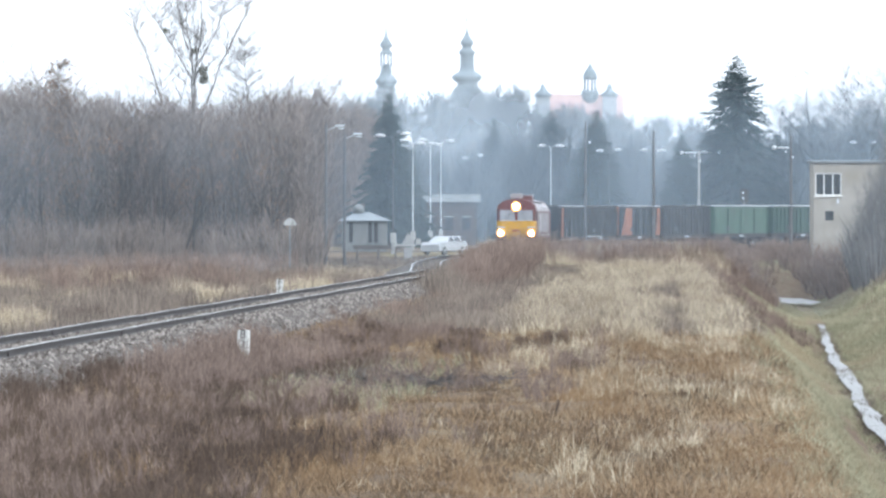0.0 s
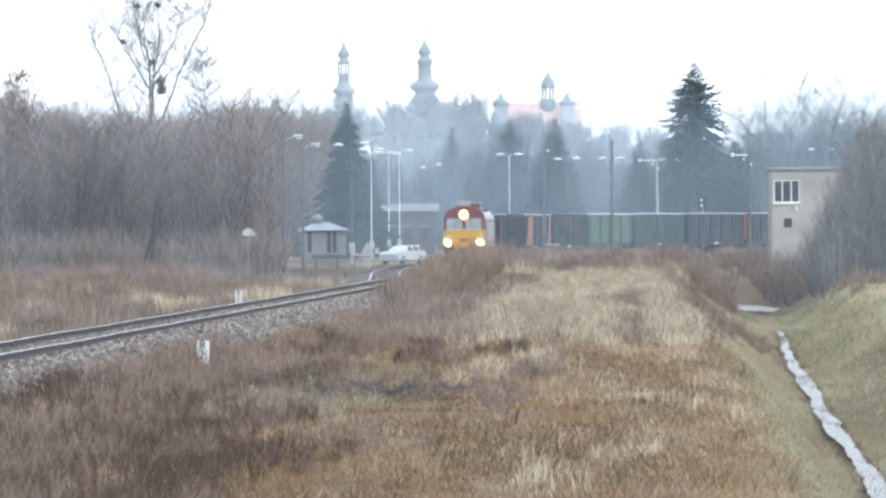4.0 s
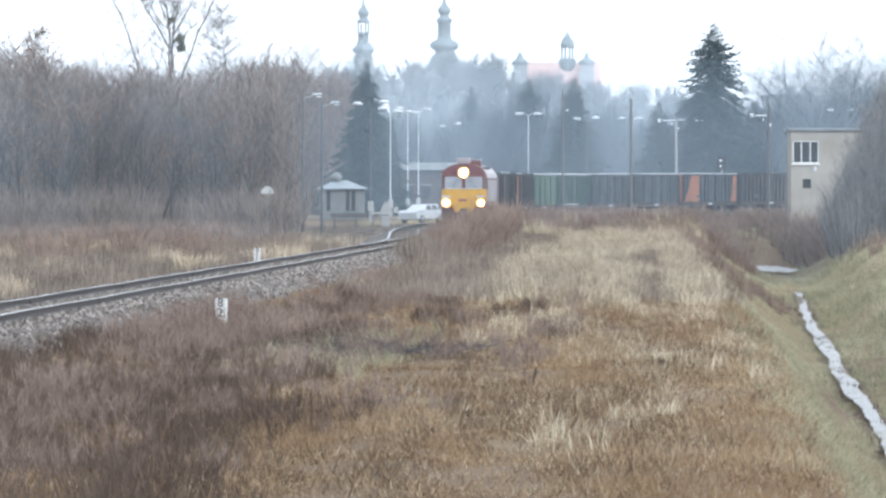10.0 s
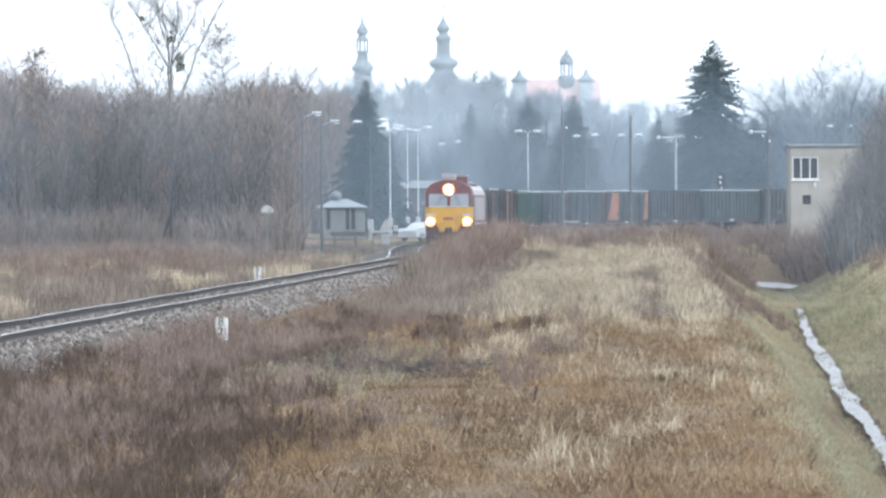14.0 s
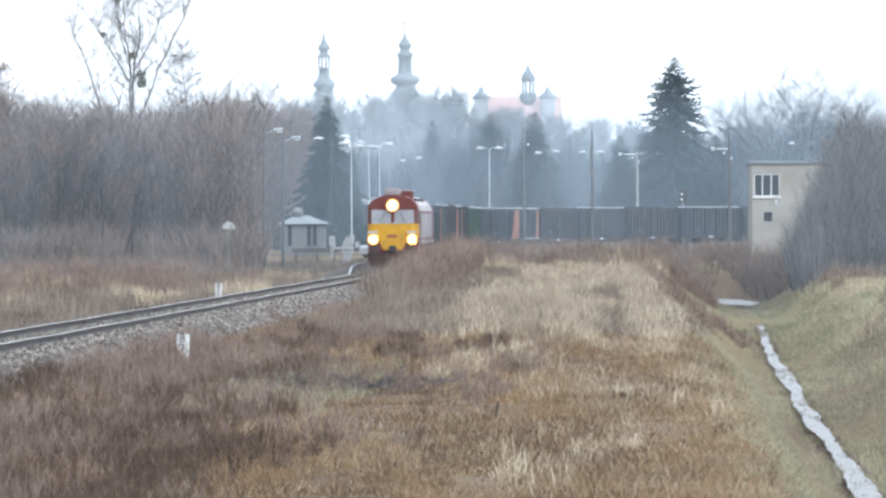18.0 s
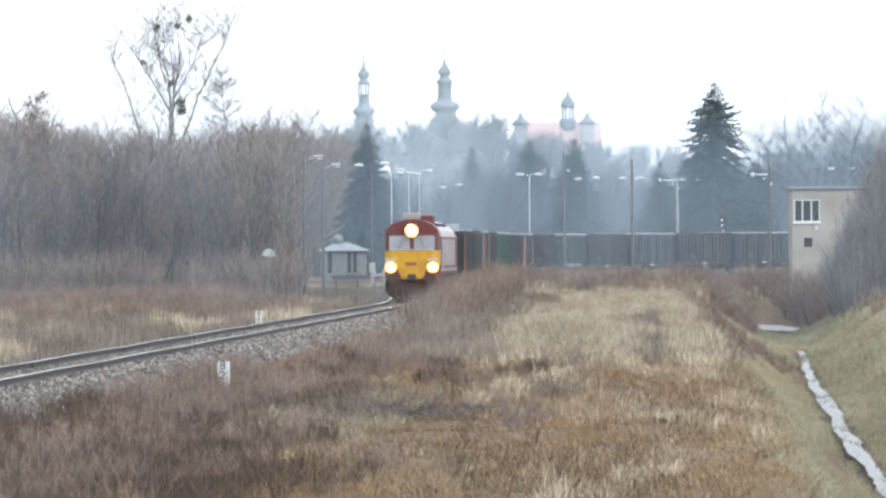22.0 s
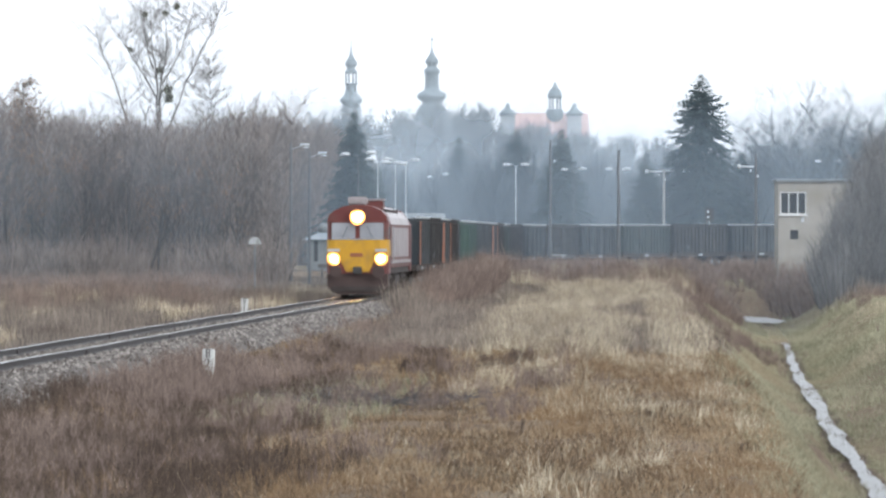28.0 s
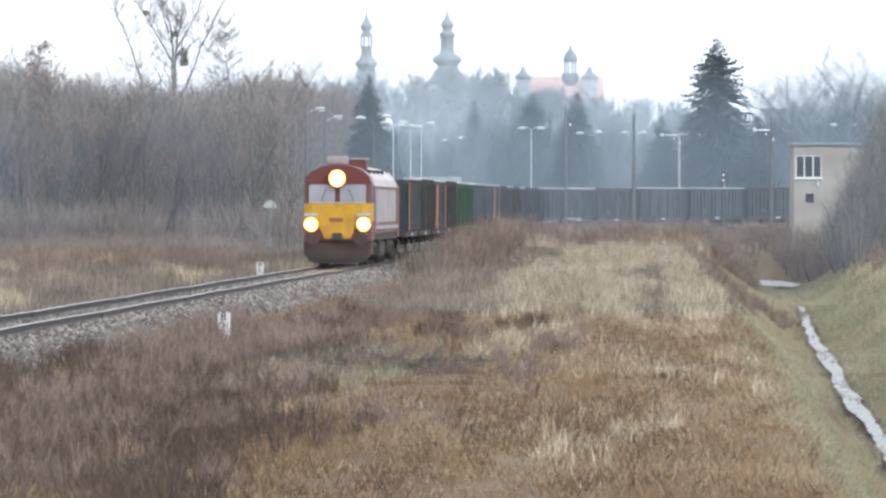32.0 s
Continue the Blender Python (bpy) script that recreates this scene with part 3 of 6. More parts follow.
    x, y = scatter(60000, 370, 560, near_ditch(4.0), edge(0.075, 3), 7, 0.5, 0.8)
    blades("rough_grass", x, y, 0.7, 0.035, 0.45, M_WEED, "rough grey-brown grass beyond the ditch", "grass", seed=27)
    # an olive patch among the brush at the foot of the line
    x, y = scatter(5000, 128, 168, near_track(5.0), near_track(8.0), 16, 0.9, 0.22)
    blades("olive_tufts", x, y, 0.3, 0.014, 0.8, M_GREEN, "olive-green grass tufts among dead brush", "grass", seed=16, bent=True)
    # beyond the line
    x, y = scatter(170000, 150, 560, edge(-0.078, -2), beside_siding(-3.0), 8, 0.6, 0.6, 0.8)
    pale = (waves(x, y * 0.1, 2.0) + 0.6 * waves(x + 4, y * 0.08, 0.9) > 0.45) & (y < 390)
    blades("straw_meadow", x[pale], y[pale], 0.6, 0.03, 0.5, M_BLOND, "pale straw grass beyond the line", "grass", seed=28)
    low = (x > -9.5) & (y > 400)
    blades("low_meadow", x[low & ~pale], y[low & ~pale], 0.32, 0.03, 0.6, M_WEED, "low brown weeds before the crossing", "grass", seed=36)
    pale |= low
    blades("brown_meadow", x[~pale], y[~pale], 0.6, 0.03, 0.5, M_WEED, "brown dead weeds beyond the line", "grass", seed=29)


meadow()


def shrub_template(seed, h=1.0, stems=14, forks=5):
    """A bush of thin upright twigs; segments with radii."""
    g, out = random.Random(seed), []
    for _ in range(stems):
        a, tilt = g.uniform(0, 6.283), g.uniform(0.05, 0.55)
        p = Vector((math.cos(a) * 0.12 * h, math.sin(a) * 0.12 * h, 0))
        d = Vector((math.cos(a) * tilt, math.sin(a) * tilt, 1)).normalized()
        L, r = h * g.uniform(0.6, 1.1), 0.009 * h
        q = p + d * L
        out.append((*p, *q, r, r * 0.35))
        for _ in range(forks):
            f = g.uniform(0.3, 0.95)
            b = p + d * L * f
            e = (d + Vector((g.uniform(-0.7, 0.7), g.uniform(-0.7, 0.7), g.uniform(0, 0.4)))).normalized()
            out.append((*b, *(b + e * L * g.uniform(0.2, 0.42)), r * 0.5, r * 0.22))
    return np.array(out)


def spread(name, templates, spots, material, label, category, sides=0, thick=1.0):
    """Copies of segment templates at (x, y, z, scale, turn), joined into one mesh."""
    every = []
    for i, (x, y, z, s, a) in enumerate(spots):
        t = templates[i % len(templates)].copy()
        c, n = math.cos(a), math.sin(a)
        for o in (0, 3):
            px, py = t[:, o] * c - t[:, o + 1] * n, t[:, o] * n + t[:, o + 1] * c
            t[:, o], t[:, o + 1], t[:, o + 2] = px * s + x, py * s + y, t[:, o + 2] * s + z
        t[:, 6:8] *= s * thick
        every.append(t)
    v, f = tubes(np.concatenate(every), sides) if sides else slips(np.concatenate(every))
    return tagged(raw(name, v, f, material), label, category, kind="stuff")


def spots_of(x, y, s0, s1, seed, sink=0.1):
    g = np.random.default_rng(seed)
    return list(zip(x, y, land(x, y) - sink, g.uniform(s0, s1, len(x)), g.uniform(0, 6.28, len(x))))


SHRUBS = [shrub_template(i) for i in range(6)]


def shrubs():
    # red-brown brush along the foot of the line, thinning out into the field
    x, y = scatter(4800, 80, 400, near_track(3.0), near_track(11.0), 31, 0.3, 0.6, 0.9)
    u = x - track_x(y) + np.random.default_rng(30).normal(0, 0.9, len(x))
    k = waves(x, y * 0.12, 1.3) + 0.6 * waves(x + 3, y * 0.1, 0.6) > -1.25 + 0.25 * (u - 3.0) - 0.4 * smooth(190, 240, y)
    k &= (y < 215) | (u < 4.6)
    spread("red_brush", SHRUBS, spots_of(x[k], y[k], 0.25, 0.62, 41), M_SHRUB, "red-brown leafless brush beside the line", "shrubs", thick=1.3)
    # dark bramble patches in the near field and beside the line
    x, y = scatter(4200, 72, 215, near_track(3.2), near_track(10.5), 38, 0.75, 0.35, 0.8)
    u = x - track_x(y)
    k = waves(x, y * 0.11, 0.9) + 0.6 * waves(x + 2, y * 0.09, 0.4) > 0.05 + 0.12 * (u - 5)
    spread("bramble", SHRUBS, spots_of(x[k], y[k], 0.22, 0.5, 48), M_BRAMBLE, "dark bramble and dead weeds in patches", "shrubs", thick=1.3)
    x, y = scatter(2100, 70, 140, edge(-0.066, 0), lambda y: -0.030 * y + 0.022 * (y - 70), 61, 0.6, 0.4)
    spread("near_bramble", SHRUBS, spots_of(x, y, 0.2, 0.48, 62), M_BRAMBLE, "dark reddish bramble thick at the foot of the line", "shrubs", thick=1.1)
    x, y = scatter(260, 92, 122, lambda y: -4.3 + 0 * y, lambda y: -2.3 + 0 * y, 63, 0.5, 0.3)
    spread("bramble_clump", SHRUBS, spots_of(x, y, 0.2, 0.42, 64), M_BRAMBLE, "dark clump of dead bramble in the grass", "shrubs", thick=1.4)
    x, y = scatter(2800, 78, 215, near_track(7.0), near_ditch(-2.6), 39, 0.9, 0.12, 1.1)
    k = waves(x + 1, y * 0.12, 0.8) > 0.1
    spread("dark_tufts", SHRUBS, spots_of(x[k], y[k], 0.10, 0.2, 49), M_BRAMBLE, "small dark tufts in the matted grass", "shrubs", thick=2.0)
    x, y = scatter(320, 138, 172, near_track(2.7), near_track(4.4), 40)
    spread("post_weeds", SHRUBS, spots_of(x, y, 0.4, 0.75, 50), M_SHRUB, "brown weeds round the kilometre post", "shrubs", thick=1.3)
    # the brushy crest before the train
    x, y = scatter(2000, 375, 474, near_track(2.9), near_ditch(-1.6), 32)
    low = 0.35 + 0.65 * smooth(-0.5, -4.5, x - ditch_x(y))
    sp = [(a, b, c, d * k, e) for (a, b, c, d, e), k in zip(spots_of(x, y, 0.5, 1.55, 42), low)]
    spread("crest_brush", SHRUBS, sp, M_SHRUB, "reddish leafless brush on the crest of the field", "shrubs", thick=1.2)
    x, y = scatter(750, 300, 400, near_track(2.2), near_track(3.9), 36)
    spread("line_brush", SHRUBS, [(a, b, c, d * (0.8 + 0.62 * float(smooth(300, 370, b))), e) for a, b, c, d, e in spots_of(x, y, 0.7, 1.4, 46)], M_SHRUB, "reddish leafless brush close beside the line", "shrubs", thick=1.2)
    # dark brush hanging over the bank's crest, reaching down to the water far off
    x, y = scatter(2100, 236, 394, at_crest(-0.45), at_crest(0.7), 33, 0.6, 0.45, 0.75)
    down = smooth(355, 300, y) * np.random.default_rng(66).random(len(y)) ** 1.5 * (crest(y) - 1.0)
    x = x + np.where(y > 262, down, 0.3 * down)
    k = waves(x * 1.3, y * 0.10, 1.1) + 0.6 * waves(x, y * 0.16, 0.6) > -0.8 + 0.7 * smooth(300, 240, y)
    x, y = x[k], y[k]
    spread("bank_brush", SHRUBS, spots_of(x[::2], y[::2], 0.14, 0.5, 43), M_BRAMBLE, "dark brush hanging over the ditch bank", "shrubs", thick=1.1)
    spread("bank_weeds", SHRUBS, spots_of(x[1::2], y[1::2], 0.2, 0.7, 44), M_SHRUB, "brown weeds hanging over the ditch bank", "shrubs", thick=1.0)
    # low brown growth on top of the other bank
    x, y = scatter(900, 215, 400, near_ditch(3.6), near_ditch(7.5), 67, 0.6, 0.5)
    k = waves(x, y * 0.12, 1.3) > 0.0
    spread("far_bank_brush", SHRUBS, spots_of(x[k], y[k], 0.2, 0.6, 68), M_SHRUB, "brown dead growth on top of the ditch bank", "shrubs", thick=1.2)
    # tall brush close beside the rails
    x, y = scatter(260, 304, 352, near_track(2.5), near_track(3.9), 69, 0.3, 0.5)
    spread("tall_line_brush", SHRUBS, spots_of(x, y, 1.0, 1.75, 70), M_SHRUB, "tall leafless brush close beside the line", "shrubs", thick=0.8)
    # weeds between the line and the thicket
    x, y = scatter(1900, 290, 560, edge(-0.075, -2), beside_siding(-4.5), 34, 0, 0, 0.7)
    k = (x < -9.3) | (y < 345)
    x, y = x[k], y[k]
    spread("weed_brush", SHRUBS, spots_of(x, y, 0.6, 1.3, 44), M_SHRUB, "brown weeds before the thicket", "shrubs", thick=1.3)
    # scrub beyond the ditch
    x, y = scatter(1200, 446, 560, near_ditch(-2.5), edge(0.078, 2), 35)
    x2, y2 = scatter(420, 420, 453, lambda y: 22.6 - 0.10 * np.maximum(y - 438, 0), lambda y: 31 + 0 * y, 37)
    spread("box_scrub", SHRUBS, spots_of(x2, y2, 0.9, 1.9, 47), M_SHRUB, "brown scrub at the foot of the signal box", "shrubs", thick=1.2)
    spread("scrub", SHRUBS, spots_of(x, y, 0.7, 1.4, 45), M_SHRUB, "reddish scrub before the wagons", "shrubs", thick=1.3)


shrubs()


def fallen_branches():
    for name, label, cx, cy_, wide, deep, n, mt, seed in (("brushwood_pile", "heap of dark dead branches lying in the grass", -0.72, 148, 1.7, 3.6, 110, M_STEM, 5),
                                                       ("fallen_branch", "dark fallen branch in the straw beyond the rails", -11.2, 222, 1.1, 1.5, 14, M_BRAMBLE, 6)):
        g = random.Random(seed)
        root = thing(name, pose(cx, cy_, float(land(cx, cy_)) + 0.02), label, "dead branches")
        for _ in range(n):
            p = Vector((g.gauss(0, wide * 0.55), g.gauss(0, deep * 0.6), g.uniform(0.0, 0.16)))
            a = g.choice((0, math.pi)) + g.gauss(0, 0.5)
            d = Vector((math.cos(a), math.sin(a), g.uniform(-0.05, 0.22)))
            L, r = g.uniform(0.4, 1.3), g.uniform(0.008, 0.02)
            m = p + d * L * 0.5 + Vector((0, 0, g.uniform(0.0, 0.12)))
            segs = [(*p, *m, r, r * 0.8), (*m, *(p + d * L), r * 0.8, r * 0.3)]
            for _ in range(3):
                e = d + Vector((g.uniform(-0.5, 0.5), g.uniform(-0.5, 0.5), g.uniform(-0.1, 0.5)))
                segs.append((*m, *(m + e * L * 0.4), r * 0.5, r * 0.2))
            raw("branch", *tubes(np.array(segs), 5), mt, root)
        if name == "brushwood_pile":
            for line in ((-0.95, 0, 0, -0.83, 0, 0.42, 0.016, 0.01), (0.4, 1, 0, 1.9, 1.4, 0.16, 0.02, 0.01)):
                raw("stick", *tubes(np.array([line]), 6), M_BARK, root)


fallen_branches()


def stakes():
    """A short dark stake and a few dead stalks left standing in the mown grass."""
    root = thing("stake", pose(1.95, 128, float(land(1.95, 128)) - 0.05, 0, 4, 0), "short dark wooden stake standing in the dry grass", "stake")
    part("shaft", cy((0, 0, 0), (0.03, 0, 0.38), 0.022, 0.014, n=7), M_BRAMBLE, root)
    part("stub", cy((0.02, 0, 0.24), (0.08, 0, 0.33), 0.012, 0.006, n=6), M_BRAMBLE, root)


stakes()


# ---- trees ----
def branch_tree(seed, h, lean=0.0, limbs=7, levels=4, first=0.25, spread_k=0.55, r=None, up=0.55, kids=(3, 5)):
    """A leafless tree: trunk, limbs, then finer and finer twigs."""
    g, trunk, crown = random.Random(seed), [], []
    r = r or h * 0.013

    def grow(p, d, L, rad, level, out):
        n = 4 if level <= 1 else 2
        pts, q = [p.copy()], p.copy()
        for _ in range(n):
            d = (d + Vector((g.gauss(0, 0.10), g.gauss(0, 0.10), g.gauss(0.05, 0.05)))).normalized()
            q = q + d * (L / n)
            pts.append(q.copy())
        for i in range(n):
            ra, rb = rad * (1 - 0.62 * i / n), rad * (1 - 0.62 * (i + 1) / n)
            out.append((*pts[i], *pts[i + 1], ra, rb))
        if level >= levels:
            return
        for _ in range(limbs if level == 0 else g.randint(*kids)):
            f = g.uniform(first if level == 0 else 0.25, 1.0)
            j = min(int(f * n), n - 1)
            b = pts[j].lerp(pts[j + 1], f * n - j)
            a = g.uniform(0, 6.283)
            side = Vector((math.cos(a), math.sin(a), 0))
            e = (d * up + side * spread_k + Vector((0, 0, 0.25))).normalized()
            grow(b, e, L * g.uniform(0.42, 0.62), max(rad * (1 - 0.55 * f) * 0.5, 0.004), level + 1, crown)

    grow(Vector((0, 0, 0)), Vector((lean, 0, 1)).normalized(), h * 0.62, r, 0, trunk)
    return np.array(trunk), np.array(crown)


def sapling(seed, h=9.0, twigs=36, wide=0.42, low=0.12):
    g, out = random.Random(seed), []
    p, d = Vector((0, 0, 0)), Vector((g.gauss(0, 0.06), g.gauss(0, 0.06), 1)).normalized()
    pts = [p]
    for i in range(5):
        d = (d + Vector((g.gauss(0, 0.05), g.gauss(0, 0.05), 0.03))).normalized()
        pts.append(pts[-1] + d * h / 5)
    for i in range(5):
        out.append((*pts[i], *pts[i + 1], 0.034 * (1 - i / 5.6), 0.034 * (1 - (i + 1) / 5.6)))
    for _ in range(twigs):
        f = g.uniform(low, 0.99) * 4.99
        b = pts[int(f)].lerp(pts[int(f) + 1], f % 1)
        a, L = g.uniform(0, 6.283), h * g.uniform(0.08, 0.2) * (g.uniform(0.4, 1.1) * (1.35 - f / 5.5) if twigs > 100 else 1.0)
        e = Vector((math.cos(a) * wide, math.sin(a) * wide, g.uniform(0.6, 1.2))).normalized()
        q = b + e * L
        out.append((*b, *q, 0.011, 0.005))
        for _ in range(5 if twigs > 100 else 2):
            e2 = (e + Vector((g.uniform(-0.8, 0.8), g.uniform(-0.8, 0.8), g.uniform(-0.2, 0.4)))).normalized()
            b2 = b + e * L * g.uniform(0.3, 0.9)
            out.append((*b2, *(b2 + e2 * L * 0.5), 0.008, 0.004))
    return np.array(out)


def thicket():
    kinds = [sapling(i) for i in range(6)] + [sapling(20 + i, 9.0, 46, 0.9, 0.2) for i in range(4)]
    x, y = scatter(2100, 488, 575, edge(-0.078, -4), lambda y: -8.3 - 0.02 * (y - 480), 51)
    x2, y2 = scatter(460, 652, 700, lambda y: -17 + 0 * y, lambda y: -6.8 + 0 * y, 58)
    x, y = np.concatenate([x, x2]), np.concatenate([y, y2])
    g = np.random.default_rng(52)
    top = 1.17 + 0.03 * np.sin(x / 3.1) + 0.05 * np.sin(x / 1.1) + 0.22 * smooth(575, 640, y) + 0.13 * smooth(21, 27, -x)
    size = g.uniform(0.80, 1.04, len(x)) + 0.16 * (g.random(len(x)) < 0.05)
    sp = [(a, b, float(land(a, b)) - 0.1, s * t, c) for a, b, s, t, c in zip(x, y, size, top, g.uniform(0, 6.28, len(x)))]
    spread("thicket", kinds, sp, M_TWIG, "dense leafless grey-brown thicket of young trees", "thicket", thick=1.25)
    # older stems with forking limbs along its front
    old = [np.concatenate(branch_tree(200 + i, 10.0, lean=0.12 * math.sin(2.1 * i), limbs=8, levels=3, first=0.3, spread_k=0.5, r=0.075)) for i in range(6)]
    x, y = scatter(95, 482, 500, edge(-0.072, -1), lambda y: -8.6 - 0.02 * (y - 480), 59)
    spread("thicket_trees", old, spots_of(x, y, 0.75, 1.12, 60, 0.2), M_STEM, "dark forking stems along the thicket's front", "thicket", sides=4)
    # withered leaves that still hang in its crowns
    g = np.random.default_rng(91)
    n = 6000
    c = g.integers(0, 130, n)
    cy_, ck, cz = g.uniform(482, 500, 130), g.uniform(-0.066, -0.021, 130), g.uniform(0.6, 8.6, 130)
    p = np.stack([ck[c] * cy_[c] + g.normal(0, 0.55, n), cy_[c] + g.normal(0, 0.6, n), np.maximum(cz[c] + g.normal(0, 0.6, n), -0.4)], 1)
    segs = np.concatenate([p, p + g.normal(0, 0.07, (n, 3)), np.full((n, 2), 0.03)], 1)
    tagged(raw("thicket_leaves", *slips(segs), M_LEAF), "withered brown leaves hanging in the thicket", "leaves", kind="stuff")
    x, y = scatter(1500, 476, 540, edge(-0.078, -4), lambda y: -8.2 - 0.02 * (y - 480), 53)
    spread("thicket_undergrowth", SHRUBS, spots_of(x, y, 1.5, 3.4, 54), M_TWIG, "brown undergrowth at the foot of the thicket", "shrubs", thick=1.2)
    # tall bushes before the signal box
    x, y = scatter(800, 395, 440, lambda y: 0.0566 * y, lambda y: 0.085 * y, 55)
    sp = [(a, b, float(land(a, b)) - 0.1, (0.36 + 0.56 * min(max((a - 0.0560 * b) / 3.2, 0), 1)) * random.uniform(0.72, 1.06), random.uniform(0, 6)) for a, b in zip(x, y)]
    spread("bush_stand", kinds, sp, M_BUSH, "tall leafless bushes beside the signal box", "shrubs", thick=1.0)
    x, y = scatter(480, 390, 440, lambda y: 0.0572 * y - 0.3, lambda y: 0.085 * y, 56)
    spread("bush_foot", SHRUBS, spots_of(x, y, 1.5, 3.3, 57), M_BUSH, "dense twigs at the foot of the bushes", "shrubs")


thicket()


def big_trees():
    # the spreading tree over the thicket: three stems and balls of mistletoe
    root = thing("mistletoe_tree", pose(-17.95, 528, 0), "tall leafless tree with forked stems and mistletoe balls", "tree", "leafless trees")
    g = random.Random(8)
    trunk, crown = [], []
    stems = [([(0, -0.5), (0.0, 10.6), (-0.05, 13.0), (-0.35, 16.0), (-0.6, 19.2)], 0.24), ([(0.0, 10.6), (0.25, 13.2), (0.55, 16.2), (0.65, 20.4)], 0.17),
             ([(0.1, 6.0), (0.4, 9.4), (2.1, 13.7), (3.7, 17.2), (4.4, 19.0)], 0.17), ([(-1.2, -0.5), (-2.3, 11.0), (-3.5, 14.8), (-4.6, 17.6)], 0.16),
             ([(-0.1, 12.6), (-2.0, 15.8), (-3.4, 17.9)], 0.09), ([(0.2, 13.4), (1.6, 15.8), (2.5, 18.6)], 0.09), ([(-0.2, 14.6), (-1.0, 17.0), (-1.4, 19.9)], 0.08)]
    for line, r in stems:
        pts = []
        for (x0, z0), (x1, z1) in zip(line, line[1:]):
            for k in range(3):
                f = k / 3
                pts.append(Vector((x0 + (x1 - x0) * f + g.gauss(0, 0.06), g.gauss(0, 0.08) + 0.12 * (x0 + (x1 - x0) * f), z0 + (z1 - z0) * f)))
        pts.append(Vector((line[-1][0], 0, line[-1][1])))
        n = len(pts) - 1
        for i in range(n):
            trunk.append((*pts[i], *pts[i + 1], 0.52 * r * (1 - i / n) + 0.014, 0.52 * r * (1 - (i + 1) / n) + 0.014))
        # limbs that sweep out and up, each dividing into twigs
        for _ in range(8 * len(line) if r > 0.1 else 6 * len(line)):
            f = g.uniform(0.35, 0.97) * n
            b = pts[int(f)].lerp(pts[min(int(f) + 1, n)], f % 1)
            if b.z < 10.2:
                continue
            a = g.uniform(0, 6.283)
            e = Vector((math.cos(a), math.sin(a), g.uniform(0.35, 1.0))).normalized()
            l1 = g.uniform(1.2, 4.0) * (1.15 - 0.45 * f / n)
            limb = [b]
            for k in range(5):
                e = (e + Vector((g.gauss(0, 0.13), g.gauss(0, 0.13), g.gauss(0.10, 0.08)))).normalized()
                limb.append(limb[-1] + e * l1 / 5)
                crown.append((*limb[-2], *limb[-1], 0.023 * (1 - k / 7), 0.023 * (1 - (k + 1) / 7)))
            for _ in range(int(3.4 * l1)):
                k = g.uniform(0.6, 4.99)
                b2 = limb[int(k)].lerp(limb[int(k) + 1], k % 1)
                e2 = (e + Vector((g.uniform(-1, 1), g.uniform(-1, 1), g.uniform(-0.3, 0.6)))).normalized()
                l2 = g.uniform(0.4, 1.3)
                q2 = b2 + e2 * l2
                crown.append((*b2, *q2, 0.0095, 0.006))
                for _ in range(3):
                    e3 = (e2 + Vector((g.uniform(-0.8, 0.8), g.uniform(-0.8, 0.8), g.uniform(-0.3, 0.5)))).normalized()
                    b3 = b2.lerp(q2, g.uniform(0.25, 1))
                    crown.append((*b3, *(b3 + e3 * l2 * g.uniform(0.3, 0.7)), 0.0065, 0.004))
    raw("trunk", *tubes(np.array(trunk), 7), M_BARK, root, True)
    raw("crown", *tubes(np.array(crown), 3), M_BARK, root)
    for x, z, r in ((0.70, 13.1, 0.42), (0.78, 12.5, 0.38), (0.1, 14.5, 0.24), (-0.95, 18.5, 0.26), (1.35, 19.1, 0.25), (0.5, 18.6, 0.24), (-2.0, 16.0, 0.2)):
        segs = []
        for _ in range(170):
            d = Vector((g.gauss(0, 1), g.gauss(0, 1), g.gauss(0, 1))).normalized()
            segs.append((x, 0, z, *(Vector((x, 0, z)) + d * r * g.uniform(0.7, 1.1)), 0.012, 0.03))
        raw("mistletoe_ball", *tubes(np.array(segs), 3), M_MISTLE, root)
    for name, m, label, h, seed in (("slender_tree", pose(-14.5, 545, -0.3), "slender leafless birch rising over the thicket", 16.0, 4), ("young_tree", pose(-26.4, 500, -0.5), "dark young tree with a few withered leaves", 13.6, 14)):
        root = thing(name, m, label, "tree", "leafless trees")
        k = random.Random(seed)
        stem, twigs, leaves = [], [], []
        pts = [Vector((0.25 * math.sin(0.8 * i + seed), 0.1 * i % 0.3, h * i / 9)) for i in range(10)]
        for i in range(9):
            stem.append((*pts[i], *pts[i + 1], 0.11 * (1 - i / 10.5), 0.11 * (1 - (i + 1) / 10.5)))
        for _ in range(130 if name == "slender_tree" else 70):
            f = k.uniform(0.5 if name == "slender_tree" else 0.62, 0.99)
            b = pts[int(f * 9)].lerp(pts[int(f * 9) + 1], f * 9 % 1)
            a, l1 = k.uniform(0, 6.283), h * k.uniform(0.07, 0.17) * (1.45 - f)
            e = Vector((math.cos(a), math.sin(a), k.uniform(0.3, 1.1))).normalized()
            q = b + e * l1 * (1.4 if name == "slender_tree" else 0.9)
            twigs.append((*b, *q, 0.018, 0.009))
